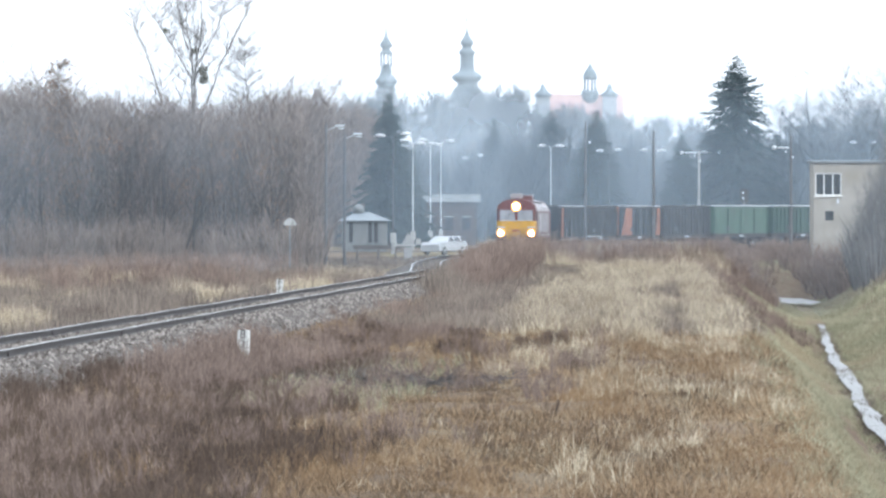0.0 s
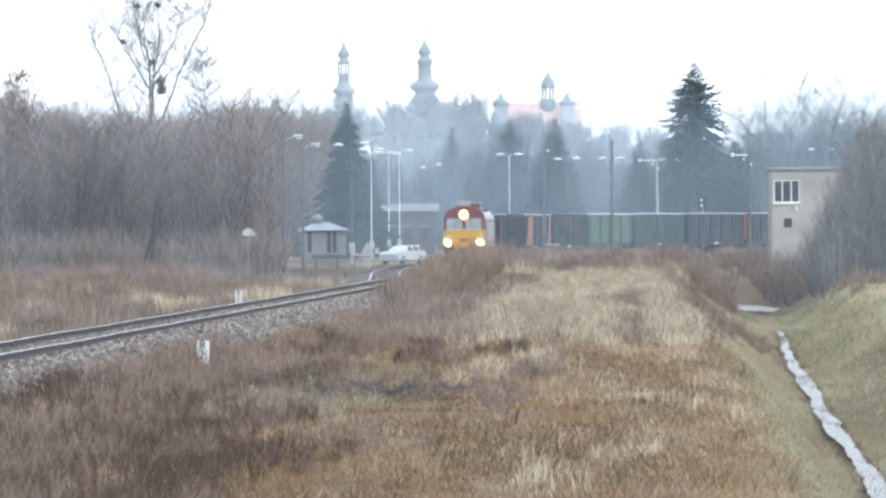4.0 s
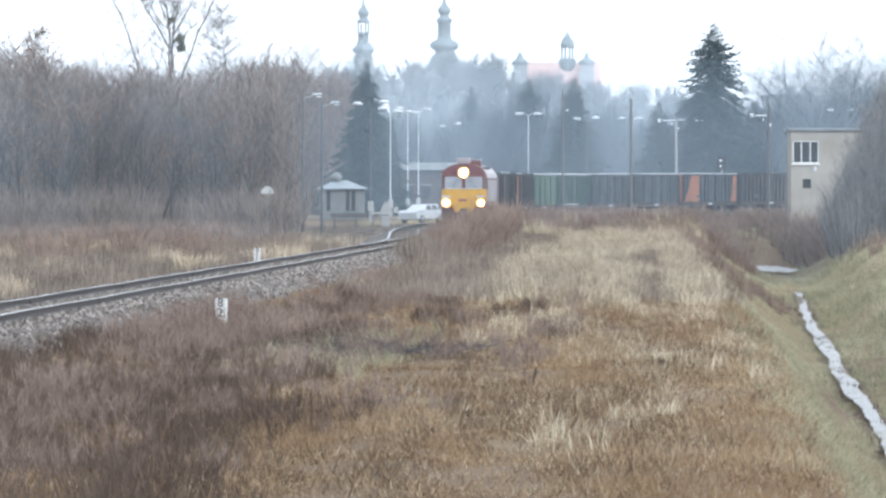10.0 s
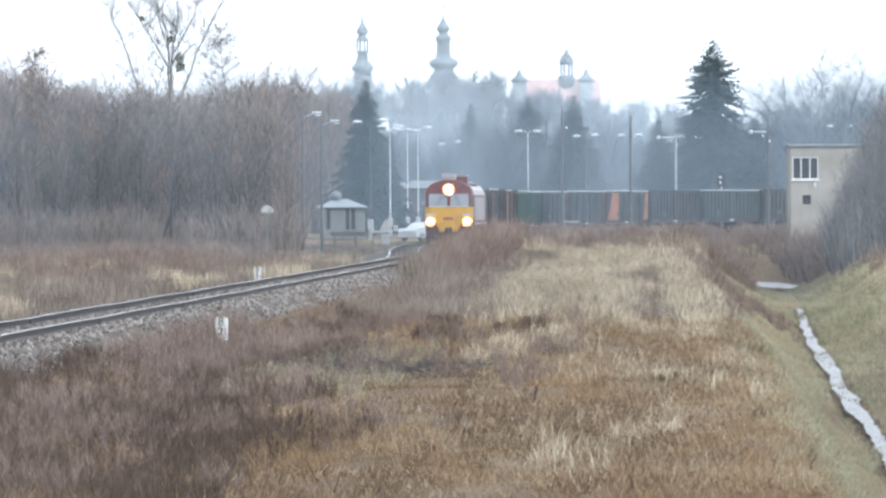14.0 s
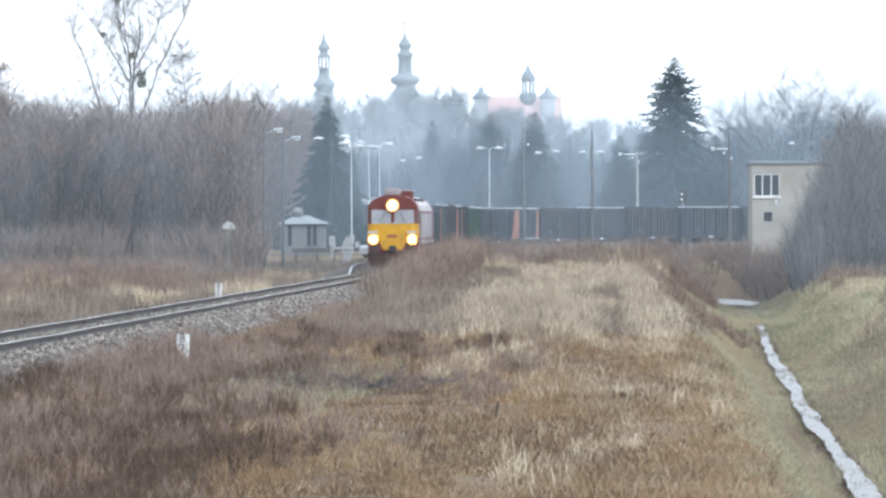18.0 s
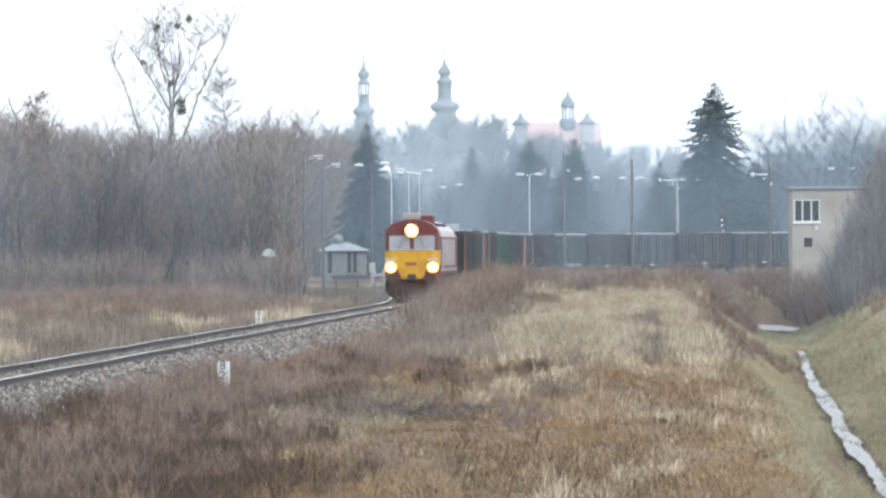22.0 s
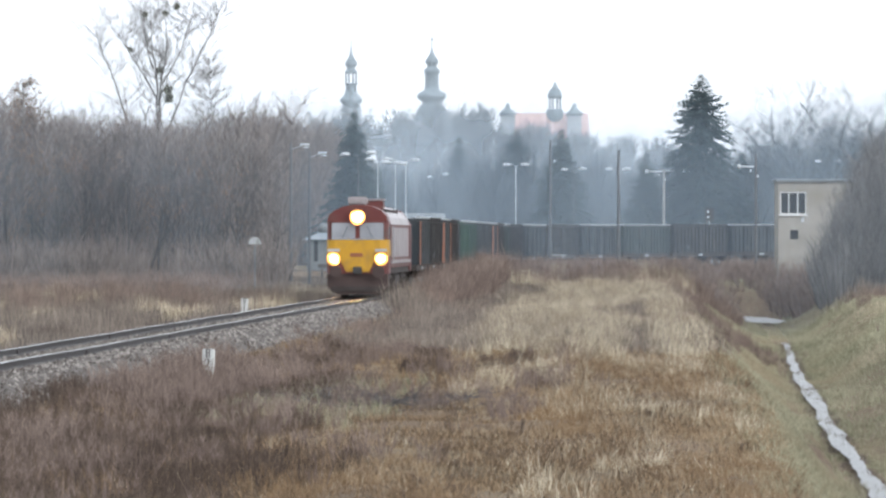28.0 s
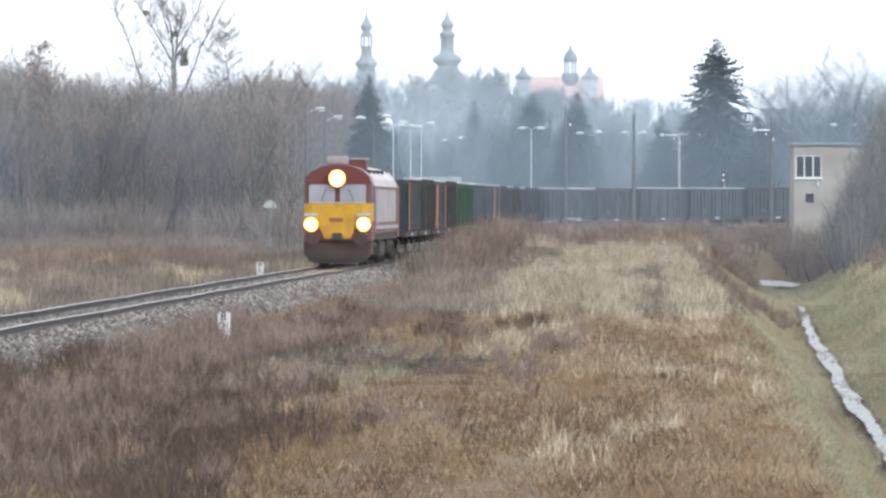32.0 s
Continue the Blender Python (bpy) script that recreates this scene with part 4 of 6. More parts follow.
            for _ in range(16):
                b2 = b.lerp(q, k.uniform(0.2, 1))
                e2 = (e + Vector((k.uniform(-0.9, 0.9), k.uniform(-0.9, 0.9), k.uniform(-0.9, 0.5)))).normalized()
                q2 = b2 + e2 * k.uniform(0.25, 0.8)
                twigs.append((*b2, *q2, 0.009, 0.005))
                if name == "young_tree" and k.random() < 0.45:
                    leaves.append((*q2, *(q2 + Vector((k.gauss(0, 0.08), k.gauss(0, 0.08), -0.06))), 0.05, 0.02))
        raw("trunk", *tubes(np.array(stem), 7), M_BARK, root, True)
        raw("crown", *tubes(np.array(twigs), 3), M_BARK if name == "slender_tree" else M_TWIG, root)
        if leaves:
            tagged(raw("withered_leaves", *slips(np.array(leaves)), M_LEAF, root), "withered brown leaves")


big_trees()


def spruce(name, m, label, h, half, seed, bare=0.06, power=0.8):
    """Trunk and tiers of boughs that sag and turn up at their tips, each hung with needle sprays."""
    root = thing(name, m, label, "tree", "conifers")
    part("trunk", cy((0, 0, -0.3), (0, 0, h * 0.96), 0.011 * h + 0.05, 0.015, n=8), M_STEM, root)
    g = np.random.default_rng(seed)
    v, f = [], []
    z = h * bare + 0.4
    while z < h * 0.99:
        k = 1 - z / h
        reach = half * min(1.9 * k, k ** power) * g.uniform(0.84, 1.08)
        count = 8 if k > 0.12 else 5
        for a in g.uniform(0, 6.283) + np.arange(count) * 6.283 / count + g.normal(0, 0.22, count):
            L = max(reach * g.uniform(0.66, 1.14), 0.16)
            rise, sag, zj = 0.5 - 0.8 * min(k * 2.6, 1.0) + g.normal(0, 0.12), 0.08 + 0.16 * k, z + g.normal(0, 0.02 * h) * min(1.0, 4 * k)
            n = max(int(L / 0.20), 2)
            for j in range(n):
                t = (j + 0.9) / n
                r = L * t
                c = g.normal(0, 0.06, 3) + np.array([math.cos(a) * r, math.sin(a) * r, zj + rise * r - sag * r * t + 0.07 * L * t ** 4])
                for s in (-1, 1, -0.35, 0.35):
                    w = (0.14 + 0.34 * (1 - t) ** 0.7) * min(L, 2.4) * 0.42 * g.uniform(0.6, 1.3) + 0.09
                    b = a + s * g.uniform(0.75, 1.15)
                    tip = c + np.array([math.cos(b) * w, math.sin(b) * w, w * g.uniform(-0.62, 0.02)])
                    q = 0.078 * g.uniform(0.7, 1.4) * min(1.0, 0.5 + 2 * k)
                    i = len(v)
                    v += [c + (0, 0, q), c + (math.sin(b) * q, -math.cos(b) * q, -q), tip, c + (-math.sin(b) * q, math.cos(b) * q, -q * 0.6)]
                    f += [(i, i + 1, i + 2), (i, i + 2, i + 3)]
        z += (0.12 + 0.14 * min(k * 1.6, 1.0)) * (h / 15) ** 0.8
    raw("crown", v, f, M_NEEDLE, root)
    return root


def conifers():
    for x, y, label, h, half, seed, power in (
            (27.9, 700, "tall dark spruce with a broad ragged crown", 18.5, 6.0, 61, 0.55), (14.3, 684, "dark green spruce behind the wagons", 12.9, 5.2, 62, 0.85),
            (-4.75, 640, "narrow dark spruce behind the hut", 13.7, 5.4, 63, 0.9), (-3.9, 668, "lower dark spruce behind the hut", 9.2, 4.2, 60, 0.95), (-2.9, 720, "slim dark spruce by the station", 9.9, 2.2, 64, 0.8),
            (6.4, 930, "hazy grey-green spruce at the hill's foot", 15.4, 5.6, 65, 0.95), (13.3, 900, "hazy broad spruce at the hill's foot", 15.8, 6.6, 66, 0.75),
            (23.4, 720, "hazy spruce beside the tall one", 11.0, 4.4, 67, 0.8), (33.2, 730, "hazy spruce beside the tall one", 11.2, 4.0, 68, 0.75), (-0.6, 880, "hazy small spruce behind the station", 10.5, 4.2, 69, 0.9)):
        spruce("spruce", pose(x, y, -0.2 if y < 800 else 0), label, h, half, seed, power=power)


conifers()


def fan_tree(seed, h=10.0, limbs=44):
    """A far leafless tree: a trunk and a dome of fine upright twigs."""
    g, out = random.Random(seed), []
    out.append((0, 0, -0.5, 0.1, 0, h * 0.75, 0.16, 0.05))
    for _ in range(limbs):
        f = g.uniform(0.15, 0.72)
        b = Vector((0, 0, h * f))
        a, t = g.uniform(0, 6.283), g.uniform(0.25, 0.8)
        e = Vector((math.cos(a) * t, math.sin(a) * t, 1)).normalized()
        L = h * g.uniform(0.22, 0.40) * (1.25 - 0.5 * f)
        q = b + e * L
        out.append((*b, *q, 0.05, 0.022))
        for _ in range(11):
            e2 = (e + Vector((g.uniform(-0.8, 0.8), g.uniform(-0.8, 0.8), g.uniform(-0.1, 0.6)))).normalized()
            b2 = b.lerp(q, g.uniform(0.25, 1.0))
            out.append((*b2, *(b2 + e2 * h * g.uniform(0.07, 0.15)), 0.024, 0.014))
    return np.array(out)


def woods():
    kinds = [fan_tree(100 + i) for i in range(8)]
    g = np.random.default_rng(71)
    # mid distance: behind the station
    sp = []
    for _ in range(340):
        y = g.uniform(760, 1150)
        k = g.uniform(-0.02, 0.088)
        sp.append((k * y, y, 0.0, g.uniform(0.7, 1.25) + 0.12 * float(smooth(0.045, 0.062, k)), g.uniform(0, 6.28)))
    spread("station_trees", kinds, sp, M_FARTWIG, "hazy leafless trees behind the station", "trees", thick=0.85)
    # round-crowned trees beyond the signal box
    crowns = [np.concatenate(branch_tree(300 + i, 14.0, limbs=13, levels=4, first=0.3, spread_k=0.75, kids=(4, 6), r=0.17)) for i in range(3)]
    sp = []
    for _ in range(34):
        y = g.uniform(690, 800)
        k = g.uniform(0.047, 0.09)
        sp.append((k * y, y, 0.0, g.uniform(0.85, 1.1) + (0.22 if 0.052 < k < 0.062 else 0.0), g.uniform(0, 6.28)))
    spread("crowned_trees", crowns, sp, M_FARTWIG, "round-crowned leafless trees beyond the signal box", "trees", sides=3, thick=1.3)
    # the wooded hill
    sp = []
    for _ in range(400):
        y = g.uniform(1350, 2050)
        x = g.uniform(-0.03, 0.088) * y
        sp.append((x, y, float(land(x, y)) - 0.5, g.uniform(1.15, 1.62) - (0.3 if 0.011 < x / y < 0.027 else 0.0), g.uniform(0, 6.28)))
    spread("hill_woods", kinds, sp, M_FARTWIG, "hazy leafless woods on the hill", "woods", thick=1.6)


woods()


# ---- the abbey on the hill ----
def church_tower(name, m, label, levels, caps, base):
    """levels: (half width, from, to); caps: turned copper profile."""
    root = thing(name, m, label, "church tower", "abbey towers")
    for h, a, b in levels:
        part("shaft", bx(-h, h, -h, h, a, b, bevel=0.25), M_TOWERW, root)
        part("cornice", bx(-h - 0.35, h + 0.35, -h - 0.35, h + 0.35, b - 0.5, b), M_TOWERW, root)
    part("spire", lathe(bmesh.new(), caps, 12), M_COPPER, root, "weathered copper onion spire tinted with haze")
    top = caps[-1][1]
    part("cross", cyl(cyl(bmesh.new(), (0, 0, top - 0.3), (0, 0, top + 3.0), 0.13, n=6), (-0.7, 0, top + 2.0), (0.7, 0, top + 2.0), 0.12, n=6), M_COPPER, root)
    return root


def lantern(root, z0, z1, r):
    for i in range(8):
        a = (i + 0.5) * math.pi / 4
        part("lantern_pillar", cy((r * math.cos(a), r * math.sin(a), z0), (r * math.cos(a), r * math.sin(a), z1), 0.28, n=6), M_COPPER, root)


def abbey():
    # 2000 m off, on the hill's brow
    t = church_tower("church_tower", pose(-15.5, 2000, 0), "slender church tower with an open lantern and onion spire", [(2.6, 20, 38.0)],
                     [(2.7, 38.0), (2.2, 39.1), (2.9, 39.7), (3.1, 40.4), (2.7, 40.9), (2.1, 41.4), (1.6, 42.4), (1.35, 44.3), (1.7, 44.5), (1.7, 44.9)], 20)
    lantern(t, 44.9, 47.8, 1.5)
    part("upper_spire", lathe(bmesh.new(), [(1.7, 47.6), (1.8, 48.0), (1.2, 48.5), (1.0, 49.2), (1.6, 49.8), (1.65, 50.5), (1.0, 51.4), (0.45, 52.5), (0.2, 54.0), (0.12, 55.0)], 12), M_COPPER, t)
    part("finial", cy((0, 0, 54.8), (0, 0, 57.0), 0.12, n=6), M_COPPER, t)
    for c in [o for o in t.children if o.name.startswith("cross")]:
        bpy.data.objects.remove(c)
    church_tower("church_tower", pose(6.5, 2000, 0), "stout church tower with a bulbous copper spire", [(4.7, 20, 34.4)],
                 [(5.1, 34.4), (4.6, 35.8), (4.0, 37.5), (3.0, 38.9), (2.35, 39.6), (3.3, 40.3), (4.1, 41.2), (3.9, 41.9), (3.0, 42.6), (2.1, 43.0), (1.85, 44.2), (1.8, 47.3), (2.15, 47.7), (2.2, 48.5), (1.5, 49.0), (1.15, 49.7), (1.75, 50.4), (1.8, 51.1), (1.1, 52.1), (0.55, 53.0), (0.25, 54.0), (0.12, 54.8)], 20)
    n = thing("abbey_church", pose(40.2, 2010, 0), "hazy abbey church with red tiled roof, turrets and cupola", "church")
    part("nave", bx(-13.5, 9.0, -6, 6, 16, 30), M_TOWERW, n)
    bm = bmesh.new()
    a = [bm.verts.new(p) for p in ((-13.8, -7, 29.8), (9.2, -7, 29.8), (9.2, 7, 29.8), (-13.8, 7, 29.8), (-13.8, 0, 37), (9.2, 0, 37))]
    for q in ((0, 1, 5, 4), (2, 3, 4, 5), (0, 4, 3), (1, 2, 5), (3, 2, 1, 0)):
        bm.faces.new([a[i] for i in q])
    part("roof", bm, M_TILE, n, "red tiled roof paled by painted haze")
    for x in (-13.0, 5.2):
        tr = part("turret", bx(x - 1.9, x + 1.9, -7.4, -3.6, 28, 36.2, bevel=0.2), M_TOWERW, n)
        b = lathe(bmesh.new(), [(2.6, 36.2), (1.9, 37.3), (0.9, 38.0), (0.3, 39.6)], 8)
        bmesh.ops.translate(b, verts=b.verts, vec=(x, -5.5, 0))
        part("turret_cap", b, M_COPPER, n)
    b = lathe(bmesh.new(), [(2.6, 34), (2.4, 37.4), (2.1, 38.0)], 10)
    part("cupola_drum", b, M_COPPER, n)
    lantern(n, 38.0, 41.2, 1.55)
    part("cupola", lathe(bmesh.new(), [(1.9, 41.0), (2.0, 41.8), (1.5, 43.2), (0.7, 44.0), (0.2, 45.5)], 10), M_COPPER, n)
    # pale block beyond the trees
    b = thing("apartment_block", pose(78.5, 1600, 0), "pale flat-roofed block far behind the trees", "building")
    part("wall", bx(-4.0, 4.0, -5, 5, 0, 22.4), M_TOWERW, b)
    part("roof", bx(-4.2, 4.2, -5.2, 5.2, 22.4, 22.9), M_TAR, b)


abbey()


# ---- buildings by the line ----
def signal_box():
    root = thing("signal_box", pose(22.95, 455, -0.1), "two-storey cream plastered signal box with a flat roof", "building")
    w, d, h, t = 5.2, 5.0, 6.05, 0.3
    # front wall in strips round its two openings
    wx0, wx1, wz0, wz1 = 0.1, 1.72, 4.02, 5.42
    sx0, sx1, sz0, sz1 = 0.72, 1.24, 2.48, 3.05
    for x0, x1, z0, z1 in ((0, w, 0, sz0), (0, sx0, sz0, sz1), (sx1, w, sz0, sz1), (0, w, sz1, wz0), (0, wx0, wz0, wz1), (wx1, w, wz0, wz1), (0, w, wz1, h)):
        part("front_wall", bx(x0, x1, 0, t, z0, z1), M_PLASTER, root)
    part("side_wall", bx(0, t, t, d, 0, h), M_PLASTER, root)
    part("side_wall", bx(w - t, w, t, d, 0, h), M_PLASTER, root)
    part("back_wall", bx(t, w - t, d - t, d, 0, h), M_PLASTER, root)
    part("plinth", bx(0.003, w - 0.003, 0.003, d - 0.003, -0.7, -0.003), M_CONC, root)
    part("storey_floor", bx(t, w - t, t, d - t, 3.2, 3.4), M_CONC, root)
    part("roof", bx(-0.14, w + 0.14, -0.2, d + 0.2, h, h + 0.16, bevel=0.02), M_TAR, root, "thin grey flat roof slab")
    win = part("window", bx(wx0, wx1, 0.16, 0.2, wz0, wz1), M_GLASS, root, "three-light window in a white frame")
    for x in (wx0, wx0 + 0.51, wx0 + 1.06, wx1 - 0.07):
        part("window_post", bx(x, x + 0.07, 0.05, 0.158, wz0, wz1), M_WHITE, win)
    for z in (wz0, wz1 - 0.07):
        part("window_rail", bx(wx0, wx1, 0.045, 0.15, z, z + 0.07), M_WHITE, win)
    part("sill", bx(wx0 - 0.08, wx1 + 0.08, -0.09, 0.04, wz0 - 0.09, wz0 - 0.004), M_WHITE, win)
    part("small_window", bx(sx0, sx1, 0.12, 0.16, sz0, sz1), M_GLASS, root, "small dark lower window")
    part("lamp_bracket", bx(1.42, 1.58, -0.12, -0.004, 3.55, 3.85, bevel=0.02), M_LAMPW, root, "small white lamp on the wall")


signal_box()


def crossing_hut():
    root = thing("crossing_hut", pose(-8.1, 591, -0.1), "small grey crossing keeper's hut with a hipped roof", "hut")
    for i, (x0, x1) in enumerate(((0, 0.55), (0.85, 1.5), (1.5, 2.1), (2.4, 2.55), (2.85, 3.6))):
        part("wall_panel", bx(x0, x1, 0, 0.2, 0, 2.45), M_GREYWALL, root)
    for x in (0.55, 2.1, 2.55):
        part("window", bx(x, x + 0.3, 0.08, 0.12, 0.7, 2.3), M_GLASS, root, "narrow dark window")
        part("apron", bx(x, x + 0.3, 0.0, 0.18, 0, 0.7), M_GREYWALL, root)
        part("lintel", bx(x, x + 0.3, 0.0, 0.18, 2.3, 2.45), M_GREYWALL, root)
    part("side_wall", bx(0, 0.2, 0.2, 3.6, 0, 2.45), M_GREYWALL, root)
    part("side_wall", bx(3.4, 3.6, 0.2, 3.6, 0, 2.45), M_GREYWALL, root)
    part("back_wall", bx(0.2, 3.4, 3.4, 3.6, 0, 2.45), M_GREYWALL, root)
    bm = bmesh.new()
    a = [bm.verts.new(p) for p in ((-0.35, -0.4, 2.45), (3.95, -0.4, 2.45), (3.95, 4, 2.45), (-0.35, 4, 2.45), (1.2, 1.6, 3.15), (2.2, 1.6, 3.15))]
    for q in ((0, 1, 5, 4), (1, 2, 5), (2, 3, 4, 5), (3, 0, 4), (3, 2, 1, 0)):
        bm.faces.new([a[i] for i in q])
    part("roof", bm, M_TAR, root, "pale grey hipped roof")
    part("roof_lantern", lathe(bmesh.new(), [(0.46, 2.8), (0.46, 3.3), (0.5, 3.36), (0.36, 3.62), (0.12, 3.8)], 10), M_GREYWALL, root).location = (1.3, 1.6, 0)


crossing_hut()


def crossing():
    # the road over the line, the beam barrier, the warning sign
    tagged(part("road", bx(-40, 3.0, 560, 566, -0.02, 0.04), M_ASPHALT), "grey asphalt road over the line", "road", kind="structure")
    b = thing("beam_barrier", pose(-6.8, 556, -0.75), "dark horizontal beam barrier on short posts", "barrier")
    part("beam", bx(0, 3.6, -0.1, 0.1, 0.93, 1.25, bevel=0.02), M_STEM, b)
    for x in (0.3, 1.9, 3.2):
        part("post", bx(x - 0.07, x + 0.07, -0.08, 0.08, 0, 0.925), M_STEM, b)
    s = thing("crossing_sign", pose(-2.62, 552, -0.5), "white crossing sign on a squat stand", "sign")
    part("stand", bx(-0.3, 0.3, -0.25, 0.25, 0, 0.85, bevel=0.04), M_CONC, s)
    part("crossbar", bx(-0.85, 0.55, -0.06, 0.06, 0.95, 1.1), M_POST, s)
    bm = bmesh.new()
    f = bm.faces.new([bm.verts.new(p) for p in ((-0.45, -0.03, 1.12), (0.45, -0.03, 1.12), (0, -0.03, 2.0))])
    e = bmesh.ops.extrude_face_region(bm, geom=[f])
    bmesh.ops.translate(bm, verts=[x for x in e["geom"] if isinstance(x, bmesh.types.BMVert)], vec=(0, 0.06, 0))
    part("triangle_plate", bm, M_CONC, s)
    part("end_box", bx(0.6, 0.95, -0.15, 0.15, 1.05, 1.5, bevel=0.03), M_POST, s)
    part("end_box", bx(-1.05, -0.86, -0.12, 0.12, 0.9, 1.35, bevel=0.03), M_POST, s)
    # half-round board on a post
    h = thing("half_round_sign", pose(-8.75, 420, -0.7), "white half-round board on a grey post", "sign")
    part("post", cy((0, 0, 0), (0, 0, 2.75), 0.045), M_GREYWALL, h)
    bm = bmesh.new()
    ring = [bm.verts.new((0.37 * math.cos(a), -0.06, 2.78 + 0.42 * math.sin(a))) for a in np.linspace(0, math.pi, 14)]
    f = bm.faces.new(ring)
    e = bmesh.ops.extrude_face_region(bm, geom=[f])
    bmesh.ops.translate(bm, verts=[x for x in e["geom"] if isinstance(x, bmesh.types.BMVert)], vec=(0, -0.03, 0))
    part("board", bm, M_POST, h)


crossing()


def station_shed():
    root = thing("station_shed", pose(-2.3, 722, 0), "long low shed with dark walls and grey roof", "shed")
    part("front_wall", bx(0, 5.6, 0, 0.3, 0, 4.2), M_SHED, root)
    part("back_wall", bx(0, 5.6, 5.7, 6, 0, 4.2), M_SHED, root)
    for x in (0, 5.3):
        part("end_wall", bx(x, x + 0.3, 0.3, 5.7, 0, 4.2), M_SHED, root)
    for x in (0.7, 2.5, 4.2):
        w = part("window", bx(x, x + 0.8, -0.03, -0.004, 1.4, 2.7), M_GLASS, root)
        part("window_frame", bx(x - 0.06, x + 0.86, -0.05, -0.032, 2.7, 2.78), M_POST, w)
    bm = bmesh.new()
    a = [bm.verts.new(p) for p in ((-0.4, -0.5, 4.2), (6, -0.5, 4.2), (6, 6.5, 4.2), (-0.4, 6.5, 4.2), (-0.4, 3, 4.95), (6, 3, 4.95))]
    for q in ((0, 1, 5, 4), (2, 3, 4, 5), (0, 4, 3), (1, 2, 5), (3, 2, 1, 0)):
        bm.faces.new([a[i] for i in q])
    part("roof", bm, M_GREYWALL, root, "grey low roof")


# dark brownish-grey tone for the shed's walls
M_SHED = mat("dark_brick", (0.055, 0.048, 0.047), (0.085, 0.075, 0.073), 1.0, 0.9, fine=6)
station_shed()


M_KMPOST = mat("chalky_white_post", (0.40, 0.41, 0.40), (0.52, 0.53, 0.52), 3.0, 0.8, stain=(0.3, 0.3, 0.28), stain_scale=4.0)


def marker_post(m, figures, label):
    root = thing("kilometre_post", m, label, "marker post", "kilometre posts")
    part("post", bx(-0.13, 0.13, -0.07, 0.07, -0.5, 0.52, bevel=0.02), M_KMPOST, root)
    z = 0.44
    for ch in figures:
        cu = bpy.data.curves.new("figure", "FONT")
        cu.body, cu.size, cu.extrude, cu.align_x = ch, 0.27, 0.004, "CENTER"
        tmp = bpy.data.objects.new("figure", cu)
        dg = bpy.context.evaluated_depsgraph_get()
        me = bpy.data.meshes.new_from_object(tmp.evaluated_get(dg))
        bpy.data.objects.remove(tmp)
        me.materials.clear()
        me.materials.append(M_BLACK)
        ob = new("figure", me)
        ob.parent = root
        ob.matrix_basis = pose(0, -0.076, z - 0.10, 90, 0, 0)
        z -= 0.22
    return root


marker_post(pose(-5.93, 267, -0.30, 0, 0, 3), "81", "white concrete kilometre post with black figures beyond the rails")
marker_post(pose(-4.35, 160, -0.55, 0, 2, -14), "82", "white concrete kilometre post with black figures by the ballast")


def yard_lamp(m, label, h, arm, tilt=0.0, dark=False):
    """A mast with two curved arms that each carry a shallow saucer head."""
    root = thing("yard_lamp", m, label, "lamp post", "station yard lamps")
    mast = M_POLE if dark else M_LAMPW
    part("base", bx(-0.12, 0.12, -0.12, 0.12, 0, 0.8, bevel=0.02), M_CONC, root)
    part("switch_box", bx(-0.2, 0.2, -0.18, 0.18, 0.8, 1.5, bevel=0.03), M_POST, root, "pale switch box on the mast")
    part("pole", cy((0, 0, 1.5), (0, 0, h - 0.45), 0.055, 0.04), mast, root)
    part("collar", cy((0, 0, h - 0.55), (0, 0, h - 0.38), 0.06), mast, root)
    for s in (-1, 1):
        bm, last = bmesh.new(), (0, 0, h - 0.45)
        for k in range(1, 6):
            a = k / 5 * math.pi / 2
            p = (s * arm * (1 - math.cos(a)) * 0.8, 0, h - 0.45 + 0.5 * math.sin(a) + s * tilt * k / 5)
            cyl(bm, last, p, 0.022, n=6)
            last = p
        part("arm", bm, mast, root)
        head = lathe(bmesh.new(), [(0.16, h - 0.17), (0.36, h - 0.12), (0.40, h - 0.07), (0.27, h + 0.02), (0.09, h + 0.08)], 14)
        part("lamp_head", head, M_LAMPW, root, "white saucer lamp head").location = (s * arm, 0, s * tilt)
    return root


for x, y, h, a, tilt, dark in ((-2.45, 600, 8.86, 0.69, -0.12, False), (-1.11, 650, 9.36, 0.71, -0.2, False), (-0.18, 650, 9.35, 0.86, 0.12, False), (9.55, 650, 9.05, 0.83, 0, False),
                               (3.26, 800, 9.4, 0.86, 0.15, True), (15.35, 680, 8.95, 0.85, 0.05, True), (20.6, 720, 9.35, 0.9, 0, True), (25.7, 700, 8.95, 0.82, 0, True),
                               (31.8, 740, 8.85, 0.85, 0, True), (40.0, 700, 9.9, 0.95, 0, True), (-3.52, 520, 8.5, 0.92, 0.06, True)):
    yard_lamp(pose(x, y, 0, 0, 0, random.uniform(-6, 6)), "dark lamp mast with twin white saucer heads" if dark else "pale steel lamp mast with twin white saucer heads", h, a, tilt, dark)


